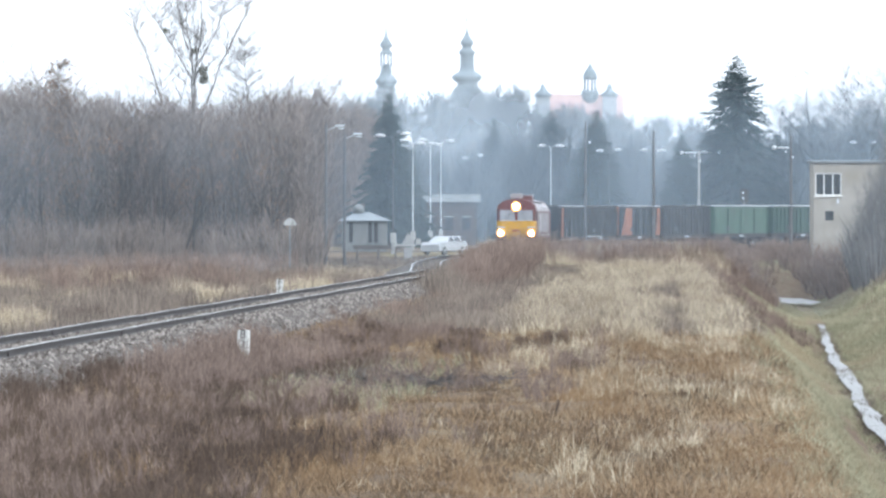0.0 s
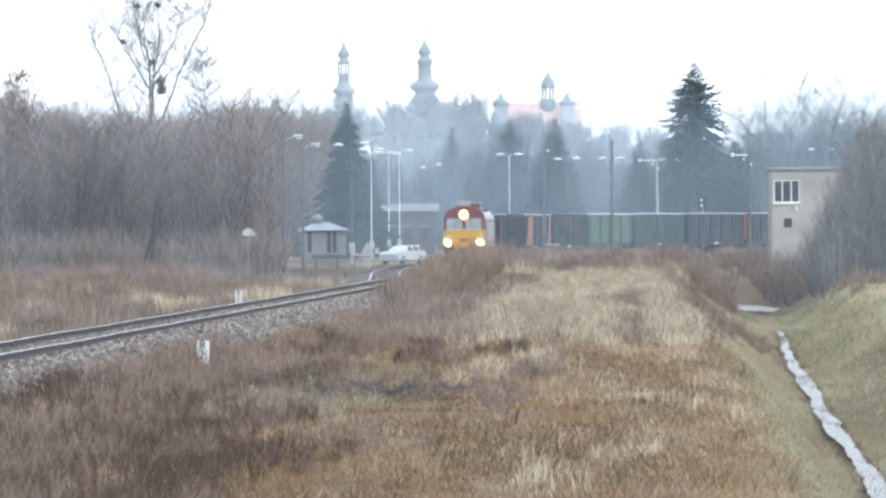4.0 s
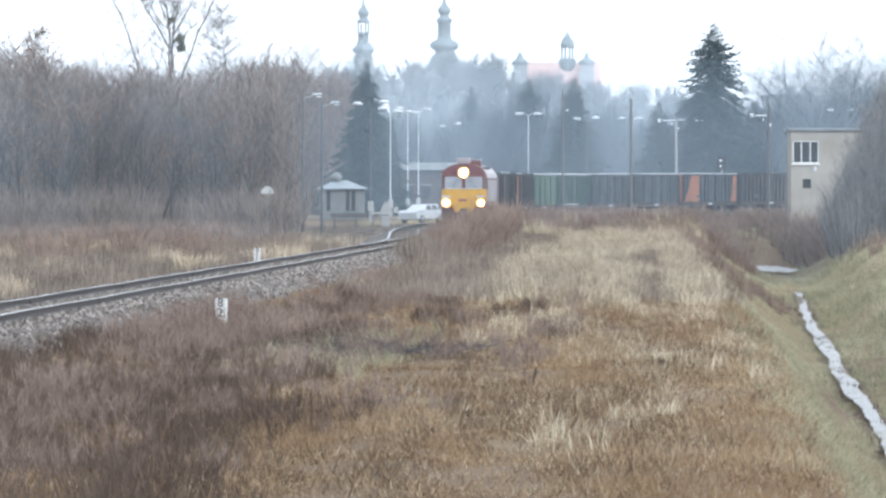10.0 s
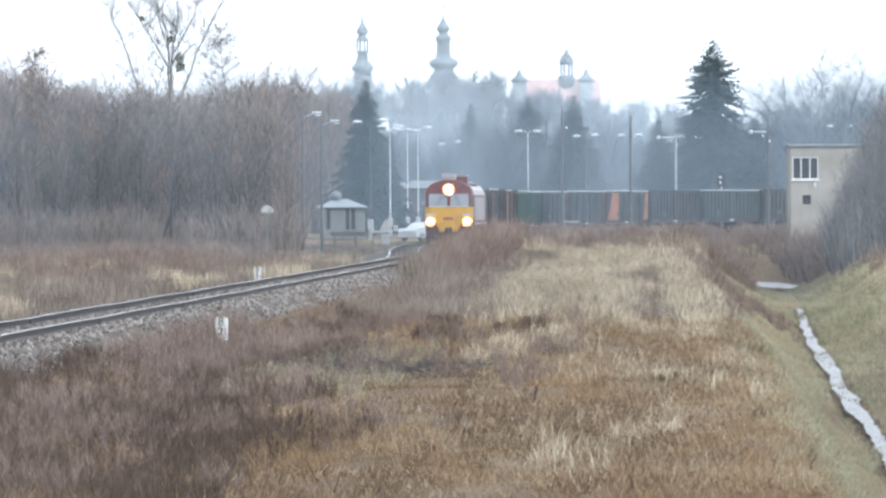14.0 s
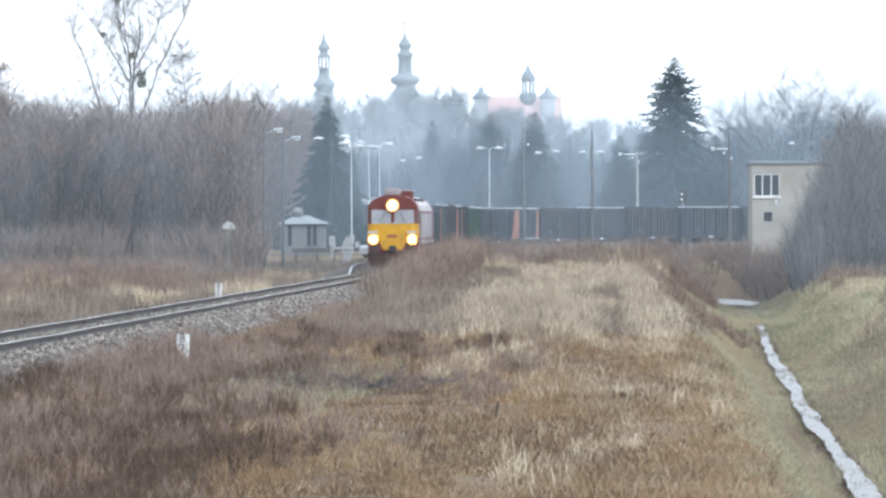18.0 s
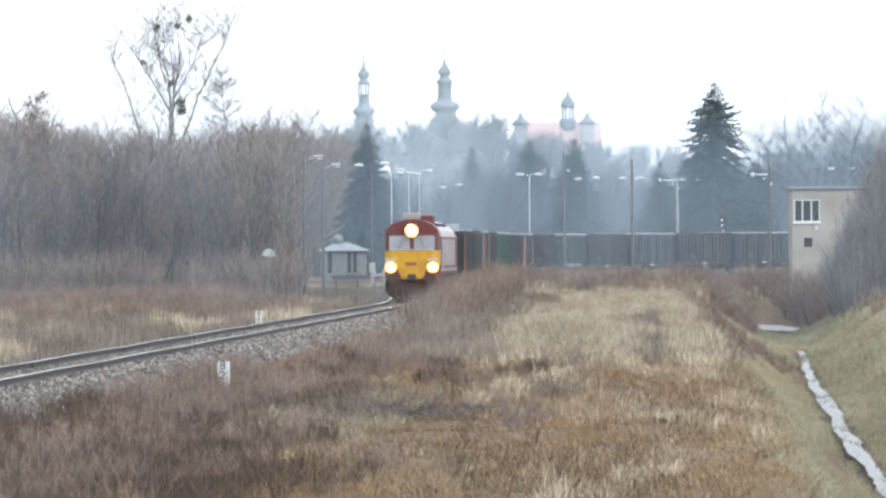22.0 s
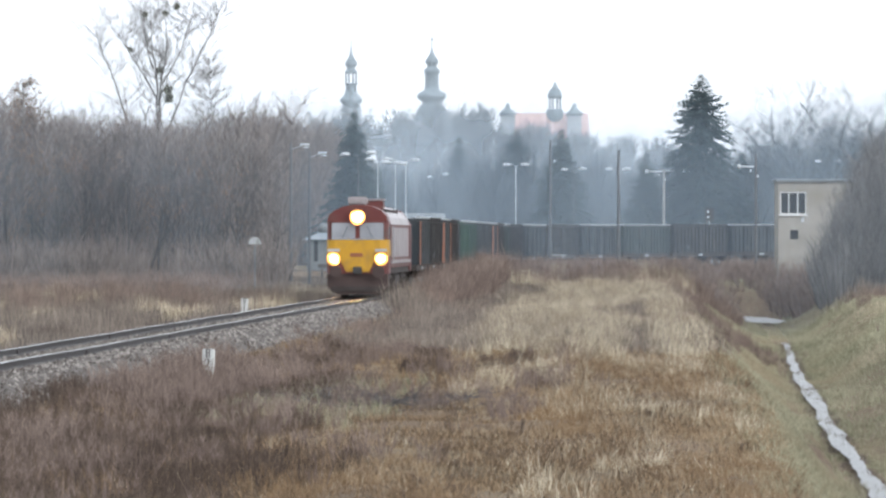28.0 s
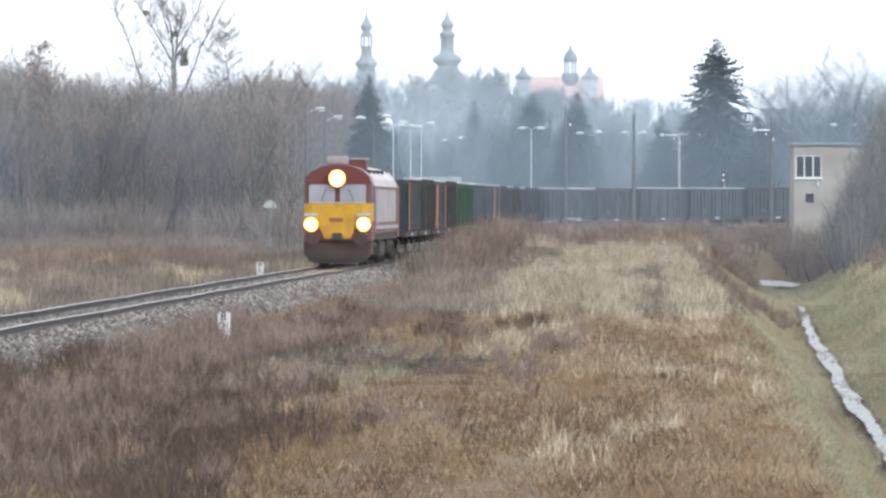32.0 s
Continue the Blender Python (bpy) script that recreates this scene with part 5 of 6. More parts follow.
def line_pole(m, label, h, arm, r=0.085, pale=False, tube=False):
    """A pole; arm: how far and to which side its lamp hangs out, none for 0; tube: a white tube lamp ending in a knob."""
    root = thing("line_pole", m, label, "pole", "poles along the line")
    part("shaft", cy((0, 0, -0.2), (0, 0, h), r * 1.4, r * 0.8), M_CONC if pale else M_POLE, root)
    s = 1 if arm > 0 else -1
    if arm and tube:
        z = h - (0.15 if pale else 0.85)
        part("tube_lamp", cy((s * 0.12, 0, z), (arm * 0.82, 0, z), 0.05, n=8), M_LAMPW, root, "white tube lamp")
        knob = bmesh.new()
        bmesh.ops.create_icosphere(knob, subdivisions=2, radius=0.15, matrix=Matrix.Translation((arm, 0, z)))
        part("knob", knob, M_LAMPW, root)
        for dx, dz in ((s * 0.35, -0.25), (0.12, -0.6)):
            part("insulator", cy((dx, -0.05, z + dz - 0.08), (dx, -0.05, z + dz + 0.08), 0.055, 0.03, n=8), M_LAMPW, root)
    elif arm:
        part("bracket", cy((0, 0, h - 0.45), (arm * 0.75, 0, h - 0.2), 0.028, n=6), M_POST, root)
        part("lamp_head", bx(arm - 0.42, arm + 0.22, -0.12, 0.12, h - 0.2, h - 0.07, bevel=0.04), M_LAMPW, root, "white lamp head")
        part("lamp_bowl", bx(arm - 0.2, arm + 0.2, -0.1, 0.1, h - 0.36, h - 0.27, bevel=0.03), M_LAMPW, root)
    else:
        part("insulator", cy((0.28, -0.05, h * 0.84), (0.28, -0.05, h * 0.84 + 0.14), 0.07, 0.04, n=8), M_LAMPW, root)
        part("step_iron", cy((0, 0, h * 0.84), (0.28, 0, h * 0.84), 0.02, n=6), M_POLE, root)
    return root


for x, y, h, a, r, pale, tube, lab in (
        (-7.64, 480, 9.3, 1.0, 0.085, False, False, "dark pole with a white lamp on a bracket"), (-6.7, 500, 9.0, 1.0, 0.085, False, False, "dark pole with a white lamp on a bracket"),
        (9.35, 482, 9.1, 0.0, 0.085, False, False, "dark timber pole before the wagons"), (14.1, 492, 8.55, 0.0, 0.095, False, False, "stout dark timber pole before the wagons"),
        (22.83, 482, 8.2, -1.1, 0.085, False, True, "dark pole with a white tube lamp"), (19.5, 560, 7.9, -1.3, 0.10, True, True, "pale concrete pole with a white tube lamp")):
    line_pole(pose(x, y, -0.6 if x < 0 else -0.2), lab, h, a, r, pale, tube)


def platform_edge():
    """Broken pale kerb stones along the line, and a small stand on them."""
    root = thing("platform_kerb", pose(8.36, 513, -0.2, 0, 0, 2), "low worn kerb of pale concrete stones beside the line", "kerb")
    x = 0.0
    while x < 3.5:
        w = random.uniform(0.28, 0.6)
        part("stone", bx(x, x + w, 0, 0.35, 0, random.uniform(0.80, 0.9), bevel=0.02), M_POST, root)
        x += w + random.choice((0.02, 0.03, 0.12))
    b = thing("bench", pose(10.6, 514.5, -0.2), "low bench with a pale plank seat", "bench")
    part("seat", bx(-0.75, 0.5, -0.2, 0.2, 1.42, 1.52, bevel=0.02), M_POST, b)
    for x in (-0.7, 0.95):
        part("leg", bx(x - 0.05, x + 0.05, -0.15, 0.15, 0, 1.41), M_POLE, b)
    part("rail", bx(-0.7, 1.0, -0.03, 0.03, 1.2, 1.3), M_POLE, b)


platform_edge()


def light_signal():
    root = thing("light_signal", pose(25.1, 612, 0), "dark railway light signal with pale lenses", "signal")
    part("mast", cy((0, 0, 0), (0, 0, 4.0), 0.07), M_CONC, root)
    part("head", bx(-0.36, 0.36, -0.1, 0.1, 3.85, 5.0, bevel=0.06), M_BLACK, root)
    for z in (4.25, 4.7):
        part("lens", cy((-0.10, -0.14, z), (-0.10, -0.104, z), 0.10), M_LAMPW, root)


light_signal()


def car():
    root = thing("car", pose(0.1, 577, -0.3, 0, 0, 58), "white estate car waiting at the crossing", "car")
    bm = bmesh.new()
    prof = [(-2.1, 0.3), (-2.12, 0.75), (-1.95, 0.95), (-1.0, 1.0), (1.9, 0.98), (2.1, 0.8), (2.12, 0.35)]
    top = [(-0.95, 1.0), (-0.35, 1.42), (1.3, 1.46), (1.95, 1.0)]

    def slab(p, w0, w1):
        r = [[bm.verts.new((x, s * (w0 if z < 1.1 else w1), z)) for x, z in p] for s in (-1, 1)]
        bm.faces.new(r[0]), bm.faces.new(r[1][::-1])
        for i in range(len(p)):
            j = (i + 1) % len(p)
            bm.faces.new((r[0][i], r[1][i], r[1][j], r[0][j]))
    slab(prof, 0.86, 0.86)
    slab(top, 0.82, 0.66)
    bmesh.ops.recalc_face_normals(bm, faces=bm.faces)
    part("body", bm, M_CARW, root)
    for x0, x1, s in ((-0.72, 0.15, -1), (0.25, 1.1, -1), (1.2, 1.7, -1)):
        bm = bmesh.new()
        v = [bm.verts.new(p) for p in ((x0, -0.83, 1.03), (x1, -0.83, 1.03), (x1 - 0.1, -0.70, 1.38), (x0 + (0.42 if x0 < 0 else 0.02), -0.70, 1.38))]
        bm.faces.new(v)
        part("side_window", bm, M_GLASS, root)
    for x in (-1.3, 1.3):
        for s in (-0.78, 0.78):
            w = part("wheel", cy((x, s - 0.1, 0.3), (x, s + 0.1, 0.3), 0.31, n=16), M_BLACK, root)
            part("hub", cy((x, s + 0.13 * (1 if s > 0 else -1), 0.3), (x, s, 0.3), 0.18, n=10), M_RIM, w)
    for s in (-0.6, 0.6):
        part("headlight", bx(-2.16, -2.08, s - 0.15, s + 0.15, 0.65, 0.8, bevel=0.02), M_LAMPW, root)


car()


# ---- winter mist, painted on see-through sheets ----
def mist(rows, material, label):
    """Distance haze painted on upright sheets, each thin and uneven, thinning with height; rows: distance, depth of
    haze, slope of sight at foot and top, how it thins.
    """
    v, f, uv, n0 = [], [], [], 0
    for y, tau, k0, k1, low in rows:
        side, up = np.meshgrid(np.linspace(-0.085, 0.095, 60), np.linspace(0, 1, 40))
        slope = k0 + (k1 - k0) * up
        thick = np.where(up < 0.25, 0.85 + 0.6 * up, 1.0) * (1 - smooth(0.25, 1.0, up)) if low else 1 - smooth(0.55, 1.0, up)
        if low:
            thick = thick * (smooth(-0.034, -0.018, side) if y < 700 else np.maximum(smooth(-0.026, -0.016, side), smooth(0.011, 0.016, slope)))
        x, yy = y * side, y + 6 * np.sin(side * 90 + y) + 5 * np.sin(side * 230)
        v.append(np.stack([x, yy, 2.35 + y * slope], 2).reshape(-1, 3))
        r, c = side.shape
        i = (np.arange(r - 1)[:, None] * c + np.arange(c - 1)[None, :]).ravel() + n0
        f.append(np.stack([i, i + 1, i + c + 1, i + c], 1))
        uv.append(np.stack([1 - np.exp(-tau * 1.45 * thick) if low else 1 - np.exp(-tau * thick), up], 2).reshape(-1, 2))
        n0 += r * c
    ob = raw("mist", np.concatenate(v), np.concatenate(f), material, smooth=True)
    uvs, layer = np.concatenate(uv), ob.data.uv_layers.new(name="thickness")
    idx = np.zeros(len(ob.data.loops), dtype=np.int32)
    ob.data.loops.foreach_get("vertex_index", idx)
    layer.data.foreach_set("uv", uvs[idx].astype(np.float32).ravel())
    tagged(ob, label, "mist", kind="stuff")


def haze_sheet_material(name, a, b):
    """Haze colour put on a pale sheet, see-through by its thickness and a slow unevenness."""
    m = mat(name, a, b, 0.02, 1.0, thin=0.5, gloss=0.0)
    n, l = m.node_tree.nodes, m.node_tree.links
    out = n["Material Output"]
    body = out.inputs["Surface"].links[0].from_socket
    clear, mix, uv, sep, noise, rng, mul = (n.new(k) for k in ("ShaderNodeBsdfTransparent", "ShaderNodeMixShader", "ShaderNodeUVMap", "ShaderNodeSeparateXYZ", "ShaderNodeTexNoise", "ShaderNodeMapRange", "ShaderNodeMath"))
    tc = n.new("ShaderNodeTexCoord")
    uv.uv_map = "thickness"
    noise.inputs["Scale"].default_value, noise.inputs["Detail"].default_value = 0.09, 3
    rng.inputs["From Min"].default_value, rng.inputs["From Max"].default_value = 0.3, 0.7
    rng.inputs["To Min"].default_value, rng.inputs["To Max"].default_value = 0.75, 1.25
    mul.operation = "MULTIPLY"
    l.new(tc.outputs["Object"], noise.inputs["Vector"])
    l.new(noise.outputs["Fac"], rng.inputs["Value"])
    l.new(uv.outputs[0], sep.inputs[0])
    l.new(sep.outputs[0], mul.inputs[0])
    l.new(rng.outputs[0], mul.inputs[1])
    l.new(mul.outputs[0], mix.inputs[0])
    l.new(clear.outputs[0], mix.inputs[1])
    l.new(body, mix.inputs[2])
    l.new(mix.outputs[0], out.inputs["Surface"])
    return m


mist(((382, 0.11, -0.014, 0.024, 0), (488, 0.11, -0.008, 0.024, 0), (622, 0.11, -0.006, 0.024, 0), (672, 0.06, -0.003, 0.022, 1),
      (770, 0.07, -0.002, 0.021, 1), (870, 0.09, -0.002, 0.021, 1)), haze_sheet_material("blue_haze_sheet", (0.35, 0.44, 0.53), (0.38, 0.47, 0.56)), "see-through sheets painting bluish winter haze over the fields")
# whiter haze sheet before the abbey's hill
mist(((1190, 0.34, -0.002, 0.040, 0),), haze_sheet_material("white_far_haze_sheet", (0.60, 0.68, 0.75), (0.64, 0.72, 0.79)), "see-through sheet painting pale winter haze before the wooded hill")


# ---- the train ----
def shell(bm, section, y0, y1):
    """Draws a cross-section out along y."""
    a = [bm.verts.new((x, y0, z)) for x, z in section]
    b = [bm.verts.new((x, y1, z)) for x, z in section]
    n = len(section)
    for i in range(n):
        bm.faces.new((a[i], a[(i + 1) % n], b[(i + 1) % n], b[i]))
    bm.faces.new(a[::-1]), bm.faces.new(b)
    bmesh.ops.recalc_face_normals(bm, faces=bm.faces)
    return bm


def ring(bm, c, y0, y1, r0, r1, n=20):
    """A short open tube round a lens, along y."""
    a = [[bm.verts.new((c[0] + r * math.cos(2 * math.pi * i / n), y, c[2] + r * math.sin(2 * math.pi * i / n))) for i in range(n)] for r, y in ((r0, y0), (r1, y0), (r1, y1), (r0, y1))]
    for k in range(4):
        p, q = a[k], a[(k + 1) % 4]
        for i in range(n):
            bm.faces.new((p[i], p[(i + 1) % n], q[(i + 1) % n], q[i]))
    bmesh.ops.recalc_face_normals(bm, faces=bm.faces)
    return bm


def roof_line(w, z0, z1, n=10):
    return [(w * math.cos(a), z0 + (z1 - z0) * math.sin(a)) for a in np.linspace(0, math.pi, n)]


def wheelset(parent, y, r=0.46):
    ws = new("wheelset")
    ws.parent = parent
    ws.location = (0, y, r)
    for s in (-0.75, 0.75):
        part("wheel", cyl(cy((s - 0.065, 0, 0), (s + 0.065, 0, 0), r, n=20), (s - 0.1 * np.sign(s), 0, 0), (s - 0.03 * np.sign(s), 0, 0), r + 0.03, n=20), M_UNDER, ws)
    part("axle", cy((-0.7, 0, 0), (0.7, 0, 0), 0.09, n=8), M_UNDER, ws)
    return ws


WHEELS = []


def locomotive():
    """Front at y = 0, facing -y; the body runs back along +y."""
    root = thing("locomotive", Matrix(), "yellow-fronted maroon diesel locomotive with headlamps lit", "locomotive")
    # cab: rounded nose below and above the windscreens
    W = 1.27
    def nose(z0, z1, w, y0, mat_, name, depth=2.2, label=""):
        bm = bmesh.new()
        sec = [(-w, depth), (-w, y0 + 0.32), (-w + 0.10, y0 + 0.10), (-w + 0.34, y0), (w - 0.34, y0), (w - 0.10, y0 + 0.10), (w, y0 + 0.32), (w, depth)]
        a = [bm.verts.new((x, y, z0)) for x, y in sec]
        b = [bm.verts.new((x, y, z1)) for x, y in sec]
        for i in range(len(sec)):
            j = (i + 1) % len(sec)
            bm.faces.new((a[i], a[j], b[j], b[i]))
        bm.faces.new(a[::-1]), bm.faces.new(b)
        bmesh.ops.recalc_face_normals(bm, faces=bm.faces)
        return part(name, bm, mat_, root, label)
    nose(0.95, 1.66, W, 0.0, M_MAROON, "lower_front")
    nose(1.664, 2.34, W, 0.0, M_YELLOW, "yellow_front", label="yellow warning panel")
    nose(2.344, 3.10, W - 0.01, 0.06, M_MAROON, "window_band")
    tongue = bx(-0.78, 0.78, -0.03, 0.1, 1.02, 1.68, bevel=0.02)
    for v in tongue.verts:
        if v.co.z < 1.3:
            v.co.x *= 0.62
    part("yellow_tongue", tongue, M_YELLOW, root)
    part("front_plate", bx(-0.30, 0.22, -0.05, -0.032, 1.64, 1.80, bevel=0.01), M_ORANGE, root, "dull red plate on the yellow front")
    part("windscreen_sill", bx(-1.08, 1.08, 0.0, 0.058, 2.35, 2.395, bevel=0.01), M_RIM, root)
    for s in (-1, 1):
        part("cab_side_window", bx(s * 1.262 - 0.012, s * 1.262 + 0.012, 0.7, 1.5, 2.35, 2.95, bevel=0.01), M_SCREEN, root)
        part("lamp_hood_side", bx(s * 0.98 - 0.25, s * 0.98 + 0.25, -0.1, -0.062, 1.86, 1.97, bevel=0.015), M_RIM, root)
    for s in (-1, 1):
        part("windscreen", bx(s * 0.58 - 0.49, s * 0.58 + 0.49, 0.03, 0.09, 2.40, 3.04, bevel=0.02), M_SCREEN, root, "pale reflecting windscreen")
        part("wiper", cy((s * 0.62, 0.02, 2.42), (s * 0.4, 0.02, 2.9), 0.012, n=6), M_BLACK, root)
        lamp = part("lamp_box", bx(s * 0.98 - 0.27, s * 0.98 + 0.27, -0.06, 0.2, 1.38, 1.98, bevel=0.04), M_YELLOW, root)
        part("headlamp", cy((s * 0.98, -0.13, 1.56), (s * 0.98, -0.06, 1.56), 0.105, n=20), M_BEAM, lamp, "lit warm headlamp")
        # glowing disc added behind the lens as its halo
        part("halo_disc", cy((s * 0.98, -0.10, 1.56), (s * 0.98, -0.055, 1.56), 0.26, n=24), M_GLOW, lamp, "glowing orange disc added as headlamp halo")
        part("lamp_rim", ring(bmesh.new(), (s * 0.98, 0, 1.56), -0.13, -0.05, 0.272, 0.295), M_YELLOW, lamp)
        part("buffer_shank", cy((s * 0.88, 0.1, 1.03), (s * 0.88, -0.4, 1.03), 0.10), M_UNDER, root)
        part("buffer_head", cy((s * 0.88, -0.4, 1.03), (s * 0.88, -0.48, 1.03), 0.25, n=18), M_SKIRT, root)
    # cab roof
    bm = shell(bmesh.new(), roof_line(W - 0.01, 3.104, 3.80), 0.10, 2.3)
    part("cab_roof", bm, M_MAROON, root)
    hood = part("lamp_hood", bx(-0.33, 0.33, -0.05, 0.4, 3.0, 3.52, bevel=0.06), M_MAROON, root)
    part("top_headlamp", cy((0, -0.12, 3.27), (0, -0.055, 3.27), 0.155, n=20), M_BEAM, hood, "lit warm headlamp")
    # the same added halo disc, larger, for the top lamp
    part("halo_disc", cy((0, -0.09, 3.27), (0, -0.045, 3.27), 0.31, n=24), M_GLOW, hood, "glowing orange disc added as headlamp halo")
    part("lamp_rim", ring(bmesh.new(), (0, 0, 3.27), -0.13, -0.05, 0.333, 0.36), M_MAROON, hood)
    part("horn_box", bx(-0.42, 0.36, 0.5, 1.3, 3.80, 4.12, bevel=0.05), M_SILVER, root)
    part("cooler_box", bx(-0.05, 0.85, 4.6, 6.2, 3.5, 3.98, bevel=0.05), M_MAROON, root)
    part("cooler_lid", bx(-0.1, 0.9, 4.55, 6.25, 3.984, 4.06, bevel=0.02), M_SILVER, root)
    # body and roof
    part("body_side", shell(bmesh.new(), [(-1.28, 1.2), (1.28, 1.2), (1.28, 2.98), (-1.28, 2.98)], 2.3, 21.6), M_MAROON, root)
    for y in np.arange(3.2, 19.5, 2.15):
        part("side_panel", bx(1.282, 1.303, y, y + 1.9, 1.62, 2.86, bevel=0.008), M_SILVER, root)
    part("sill_stripe", bx(1.282, 1.35, 2.3, 21.6, 1.36, 1.50), M_SILVER, root)
    part("roof", shell(bmesh.new(), roof_line(1.28, 2.984, 3.78), 2.32, 21.6), M_SILVER, root, "pale grey curved roof")
    for y in (4.0, 7.5, 11.0, 14.5):
        part("roof_grille", bx(0.55, 1.05, y, y + 0.5, 3.45, 3.62, bevel=0.02), M_UNDER, root)
    part("rear_cab", shell(bmesh.new(), [(-1.3, 1.0), (1.3, 1.0), (1.3, 2.98), (0.9, 3.6), (0, 3.84), (-0.9, 3.6), (-1.3, 2.98)], 21.6, 23.4), M_MAROON, root)
    # front skirt, coupling, underframe
    bm = bmesh.new()
    sec = [(-1.25, 0.94), (-1.25, 0.45), (-1.02, 0.18), (-0.8, 0.1), (0.8, 0.1), (1.02, 0.18), (1.25, 0.45), (1.25, 0.94)]
    part("skirt", shell(bm, sec, 0.06, 1.6), M_SKIRT, root)
    part("obstacle_bar", bx(-1.1, 1.1, 0.0, 0.055, 0.2, 0.42, bevel=0.02), M_UNDER, root)
    part("coupler", bx(-0.19, 0.19, -0.2, 0.1, 0.94, 1.24, bevel=0.03), M_BLACK, root)
    part("frame", bx(-1.25, 1.25, 1.6, 23.2, 0.95, 1.2), M_UNDER, root)
    part("fuel_tank", bx(-1.2, 1.2, 8.4, 13.0, 0.3, 0.94, bevel=0.08), M_UNDER, root)
    for y0 in (2.2, 16.0):
        bg = part("bogie", bx(-1.15, 1.15, y0, y0 + 4.8, 0.55, 0.9, bevel=0.05), M_UNDER, root)
        for k in (0.5, 2.4, 4.3):
            WHEELS.append((wheelset(bg, y0 + k, 0.53), 0.53, (0, y0 + k, 0.53)))
            for s in (-1.12, 1.12):
                part("axle_box", bx(s - 0.1, s + 0.1, y0 + k - 0.2, y0 + k + 0.2, 0.38, 0.75, bevel=0.03), M_UNDER, bg)
    for s in (-1, 1):
        part("rear_buffer", cyl(cy((s * 0.88, 23.3, 1.03), (s * 0.88, 23.8, 1.03), 0.10), (s * 0.88, 23.8, 1.03), (s * 0.88, 23.88, 1.03), 0.25, n=18), M_UNDER, root)
    part("handrail", cy((1.38, 2.5, 1.5), (1.38, 2.5, 2.9), 0.02, n=6), M_RIM, root)
    return root


M_SKIRT = mat("dusty_maroon_skirt", (0.032, 0.021, 0.02), (0.062, 0.043, 0.04), 1.2, 0.75)
M_SCREEN = mat("pale_windscreen_glass", (0.16, 0.17, 0.19), (0.24, 0.25, 0.27), 1.5, 0.05, gloss=0.5)


def wagon(paint, label, orange=0, plain=False, bright_rim=False):
    """An open box wagon 14.3 m long over the buffers, its near end at y = 0."""
    root = thing("open_wagon", Matrix(), label, "goods wagon", "open box wagons")
    body = WAGON_PAINTS[paint]
    L0, L1, w, z0, z1 = 0.62, 13.73, 1.40, 1.22, 3.30
    for s in (-1, 1):
        side = part("side_wall", bx(min(s * w, s * (w - 0.06)), max(s * w, s * (w - 0.06)), L0, L1, z0, z1), body, root)
        count = 5 if plain else 16
        for i in range(count):
            y = L0 + 0.1 + i * (L1 - L0 - 0.2) / (count - 1)
            part("rib", bx(min(s * (w + 0.004), s * (w + 0.10)), max(s * (w + 0.004), s * (w + 0.10)), y - 0.08, y + 0.08, z0, z1 - 0.12, bevel=0.02), M_RIB if paint == "slate" and i % 3 else body, side)
        part("top_rim", bx(min(s * (w - 0.09), s * (w + 0.12)), max(s * (w - 0.09), s * (w + 0.12)), L0 - 0.03, L1 + 0.03, z1 + 0.003, z1 + 0.09, bevel=0.015), M_LAMPW if bright_rim else M_RIM if paint != "dark_brown" else body, root)
        part("sole_bar", bx(min(s * 1.05, s * 1.36), max(s * 1.05, s * 1.36), L0, L1, 0.95, z0 - 0.004), M_UNDER, root)
        if orange:
            for y0, y1, slant in ((L0 + 0.1, L0 + (3.6 if orange > 1 else 1.4), 1.6 if orange > 1 else 0.4), (L1 - 1.7, L1 - 0.2, 0.7))[:max(orange, 0)]:
                bm = bx(min(s * (w + 0.105), s * (w + 0.125)), max(s * (w + 0.105), s * (w + 0.125)), y0, y1, z0, z1 - 0.1)
                for v in bm.verts:
                    if v.co.z > 2 and v.co.y < (y0 + y1) / 2:
                        v.co.y += slant
                part("orange_panel", bm, M_ORANGE, side, "orange painted slanting end panel")
        for k in (0, 1):
            y, d = (L0, -1) if k == 0 else (L1, 1)
            part("buffer", cyl(cy((s * 0.88, y, 1.05), (s * 0.88, y + d * 0.5, 1.05), 0.09, n=8), (s * 0.88, y + d * 0.5, 1.05), (s * 0.88, y + d * 0.57, 1.05), 0.22, n=14), M_UNDER, root)
    for y in (L0, L1 - 0.06):
        part("end_wall", bx(-w + 0.062, w - 0.062, y, y + 0.06, z0, z1), M_ORANGE if orange in (2, -1) and y == L0 else body, root)
    part("floor", bx(-w + 0.062, w - 0.062, L0 + 0.062, L1 - 0.064, z0 + 0.02, z0 + 0.1), M_UNDER, root)
    part("tank", cy((0.2, 6.7, 0.75), (0.2, 8.0, 0.75), 0.2), M_UNDER, root)
    part("brake_plate", bx(1.37, 1.39, 6.9, 7.9, 0.98, 1.12), M_RIM, root)
    part("number_plate", bx(1.52, 1.535, 3.4, 4.2, 1.5, 1.75), M_RIB, root)
    part("door", bx(1.402, 1.46, 6.9, 8.0, z0 + 0.05, z1 - 0.2, bevel=0.02), body, root)
    for y0 in (1.6, 10.9):
        bg = part("bogie", bx(-1.05, 1.05, y0, y0 + 1.8, 0.45, 0.85, bevel=0.06), M_UNDER, root)
        for k in (0.0, 1.8):
            wheelset(bg, y0 + k)
            for s in (-1.1, 1.1):
                part("axle_box", bx(s - 0.12, s + 0.12, y0 + k - 0.16, y0 + k + 0.16, 0.32, 0.62, bevel=0.03), M_BOXLID, bg, "pale axle box")
    return root


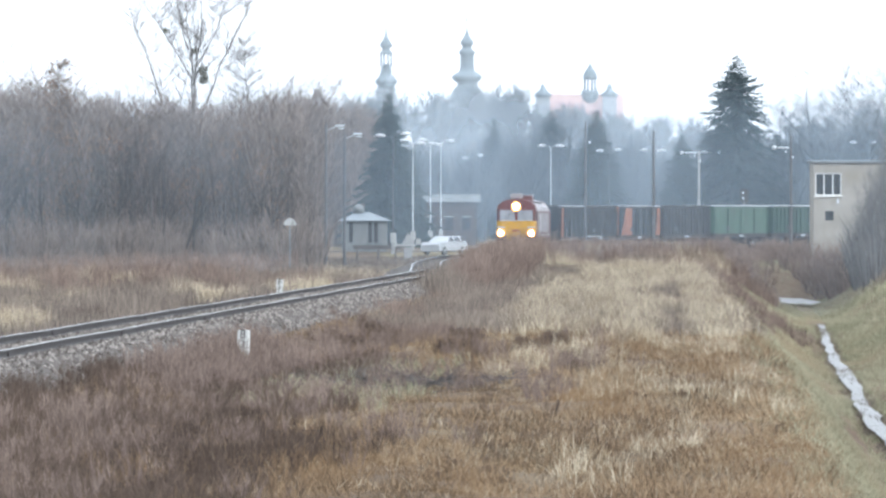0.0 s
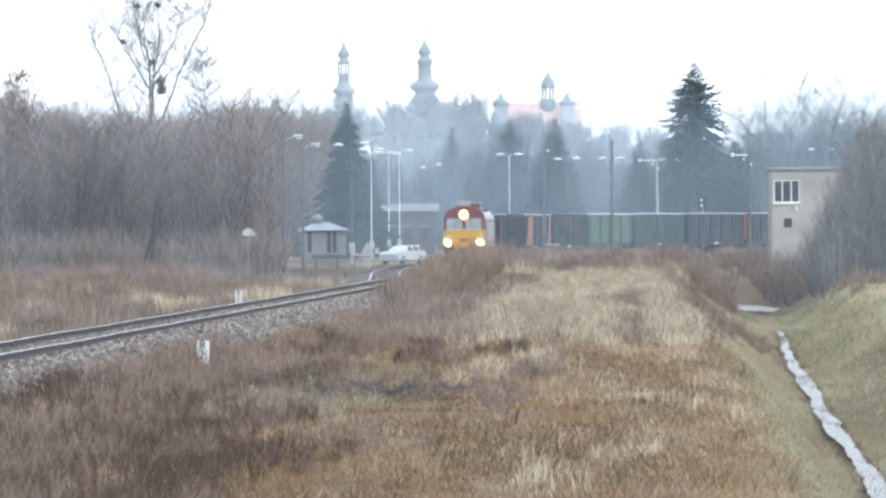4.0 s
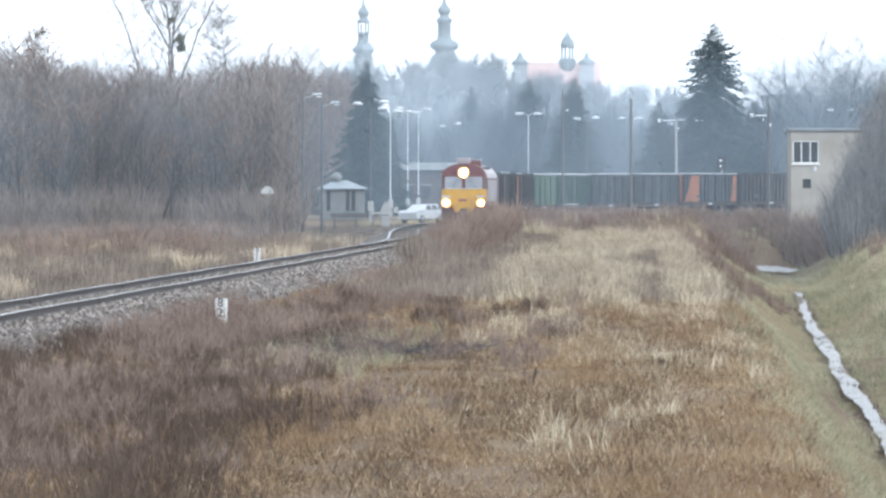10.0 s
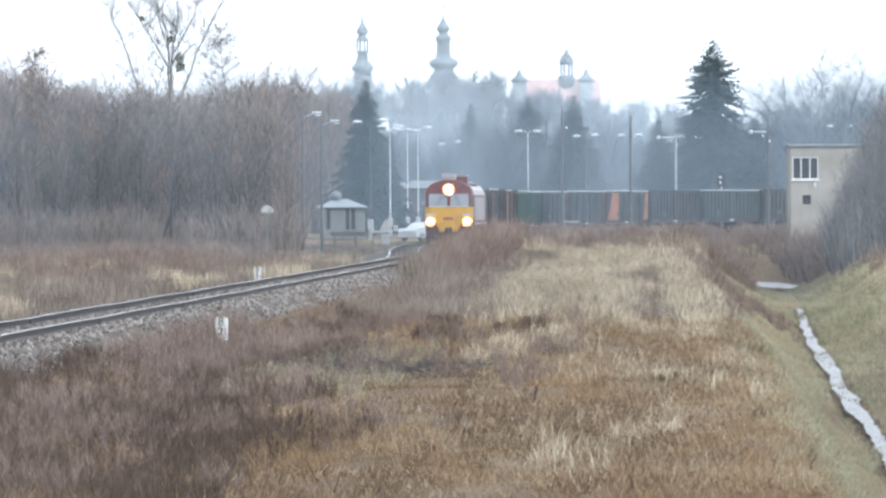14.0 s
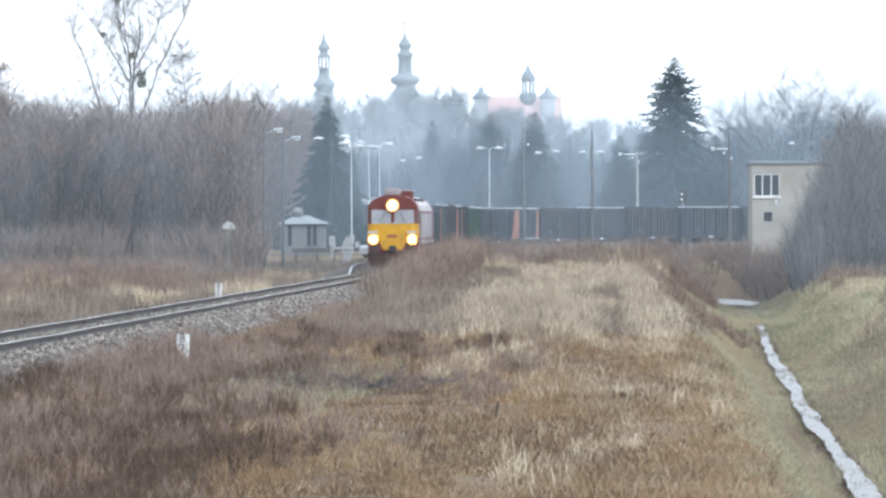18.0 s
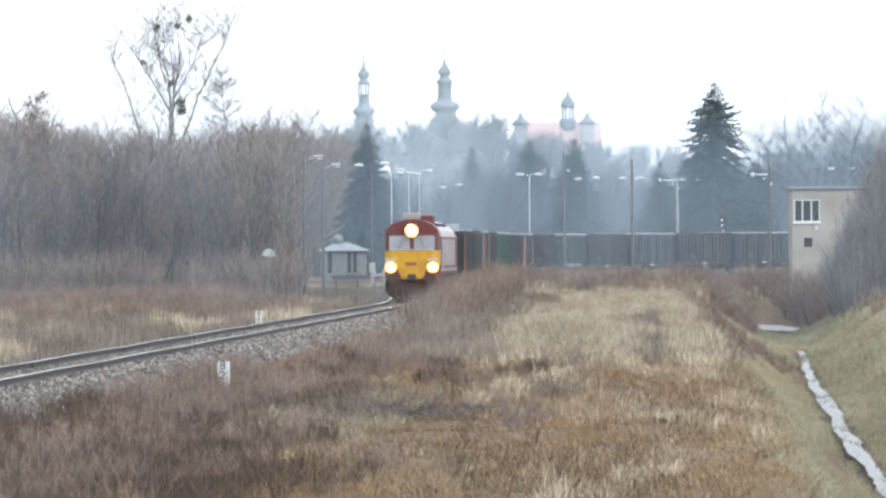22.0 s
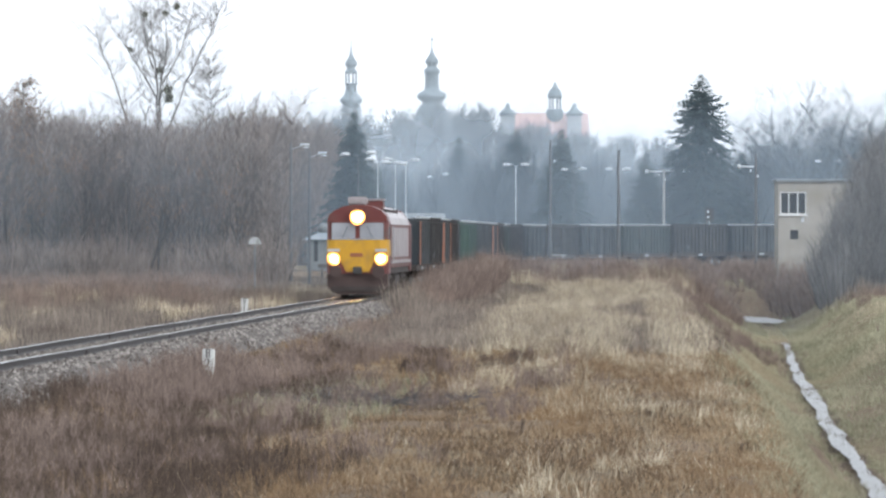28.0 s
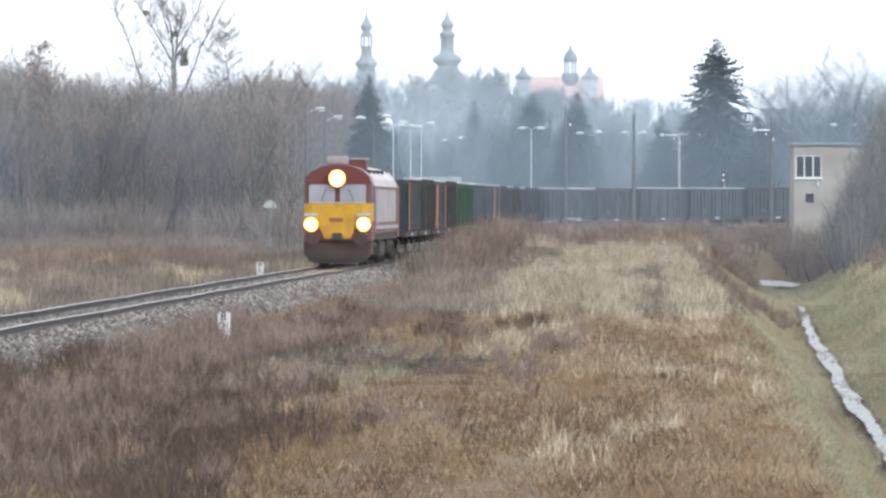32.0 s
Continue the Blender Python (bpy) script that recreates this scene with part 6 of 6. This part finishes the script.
M_RIB = mat("worn_pale_rib_paint", (0.028, 0.032, 0.035), (0.075, 0.082, 0.086), 0.9, 0.7)
M_BOXLID = mat("pale_axle_box_paint", (0.04, 0.043, 0.046), (0.20, 0.21, 0.22), 5.0, 0.7, piece=0.9)

LOCO = locomotive()
KINDS = {
    "O": ("slate", "slate-grey open goods wagon with orange end panels", 2, False, False),
    "N": ("slate", "slate-grey open goods wagon with one orange end panel", 1, False, False),
    "T": ("slate", "slate-grey ribbed open goods wagon with an orange end wall", -1, False, False),
    "B": ("dark_brown", "dark brown ribbed open goods wagon with grimy sides", 0, False, False),
    "P": ("bright_green", "plain dark green open goods wagon with pale rim", 0, True, True),
    "G": ("green", "green ribbed open goods wagon with pale rim", 0, False, True),
    "S": ("slate", "slate-grey ribbed open goods wagon with worn ribs", 0, False, False),
    "D": ("grey_green", "dull grey-green ribbed open goods wagon", 0, False, False),
}
TRAIN, built = [], {}
for key in "NBOBPGSTOBDBSBSDBSSBDSBB":
    if key not in built:
        paint, label, orange, plain, rim = KINDS[key]
        built[key] = wagon(paint, label, orange, plain, rim)
        TRAIN.append(built[key])
    else:
        TRAIN.append(copy_thing(built[key], Matrix()))


def front_at(t):
    """Metres along the line of the locomotive's front; the train runs towards the near end."""
    y = 470.0 - 5.0 * t - 0.035 * t * t + 6.0 * max(1 - t / 9, 0) ** 2
    return (y - RAIL_NEAR) * math.sqrt(1 + RUN * RUN)


def vehicle_pose(s, pivot0, pivot1):
    """Stands on the line with its two bogies; s: its near end."""
    a, b = on_line(s + pivot0), on_line(s + pivot1)
    d = Vector((b[0] - a[0], b[1] - a[1], 0)).normalized()
    p = Vector((a[0], a[1], 0)) - d * pivot0
    return pose(p.x, p.y, float(rail_z(p.y)), 0, 0, math.degrees(math.atan2(-d.x, d.y)))


WHEELS_KEYED = 24


def motions():
    times = [i * 1.0 for i in range(33)]
    walk(LOCO, [(t, vehicle_pose(front_at(t), 4.6, 18.4)) for t in times])
    for i, w in enumerate(TRAIN):
        walk(w, [(t, vehicle_pose(front_at(t) + 27.0 + 14.35 * i, 2.5, 11.8)) for t in times])
    fine = [i / 15 for i in range(481)]
    sets = list(WHEELS)
    for w in TRAIN[:WHEELS_KEYED]:
        for bogie in (c for c in w.children if c.name.startswith("bogie")):
            sets += [(c, 0.46, tuple(c.location)) for c in bogie.children if c.name.startswith("wheelset")]
    for w, r, at in sets:
        walk(w, [(t, pose(*at, math.degrees((front_at(0) - front_at(t)) / r))) for t in fine])


motions()
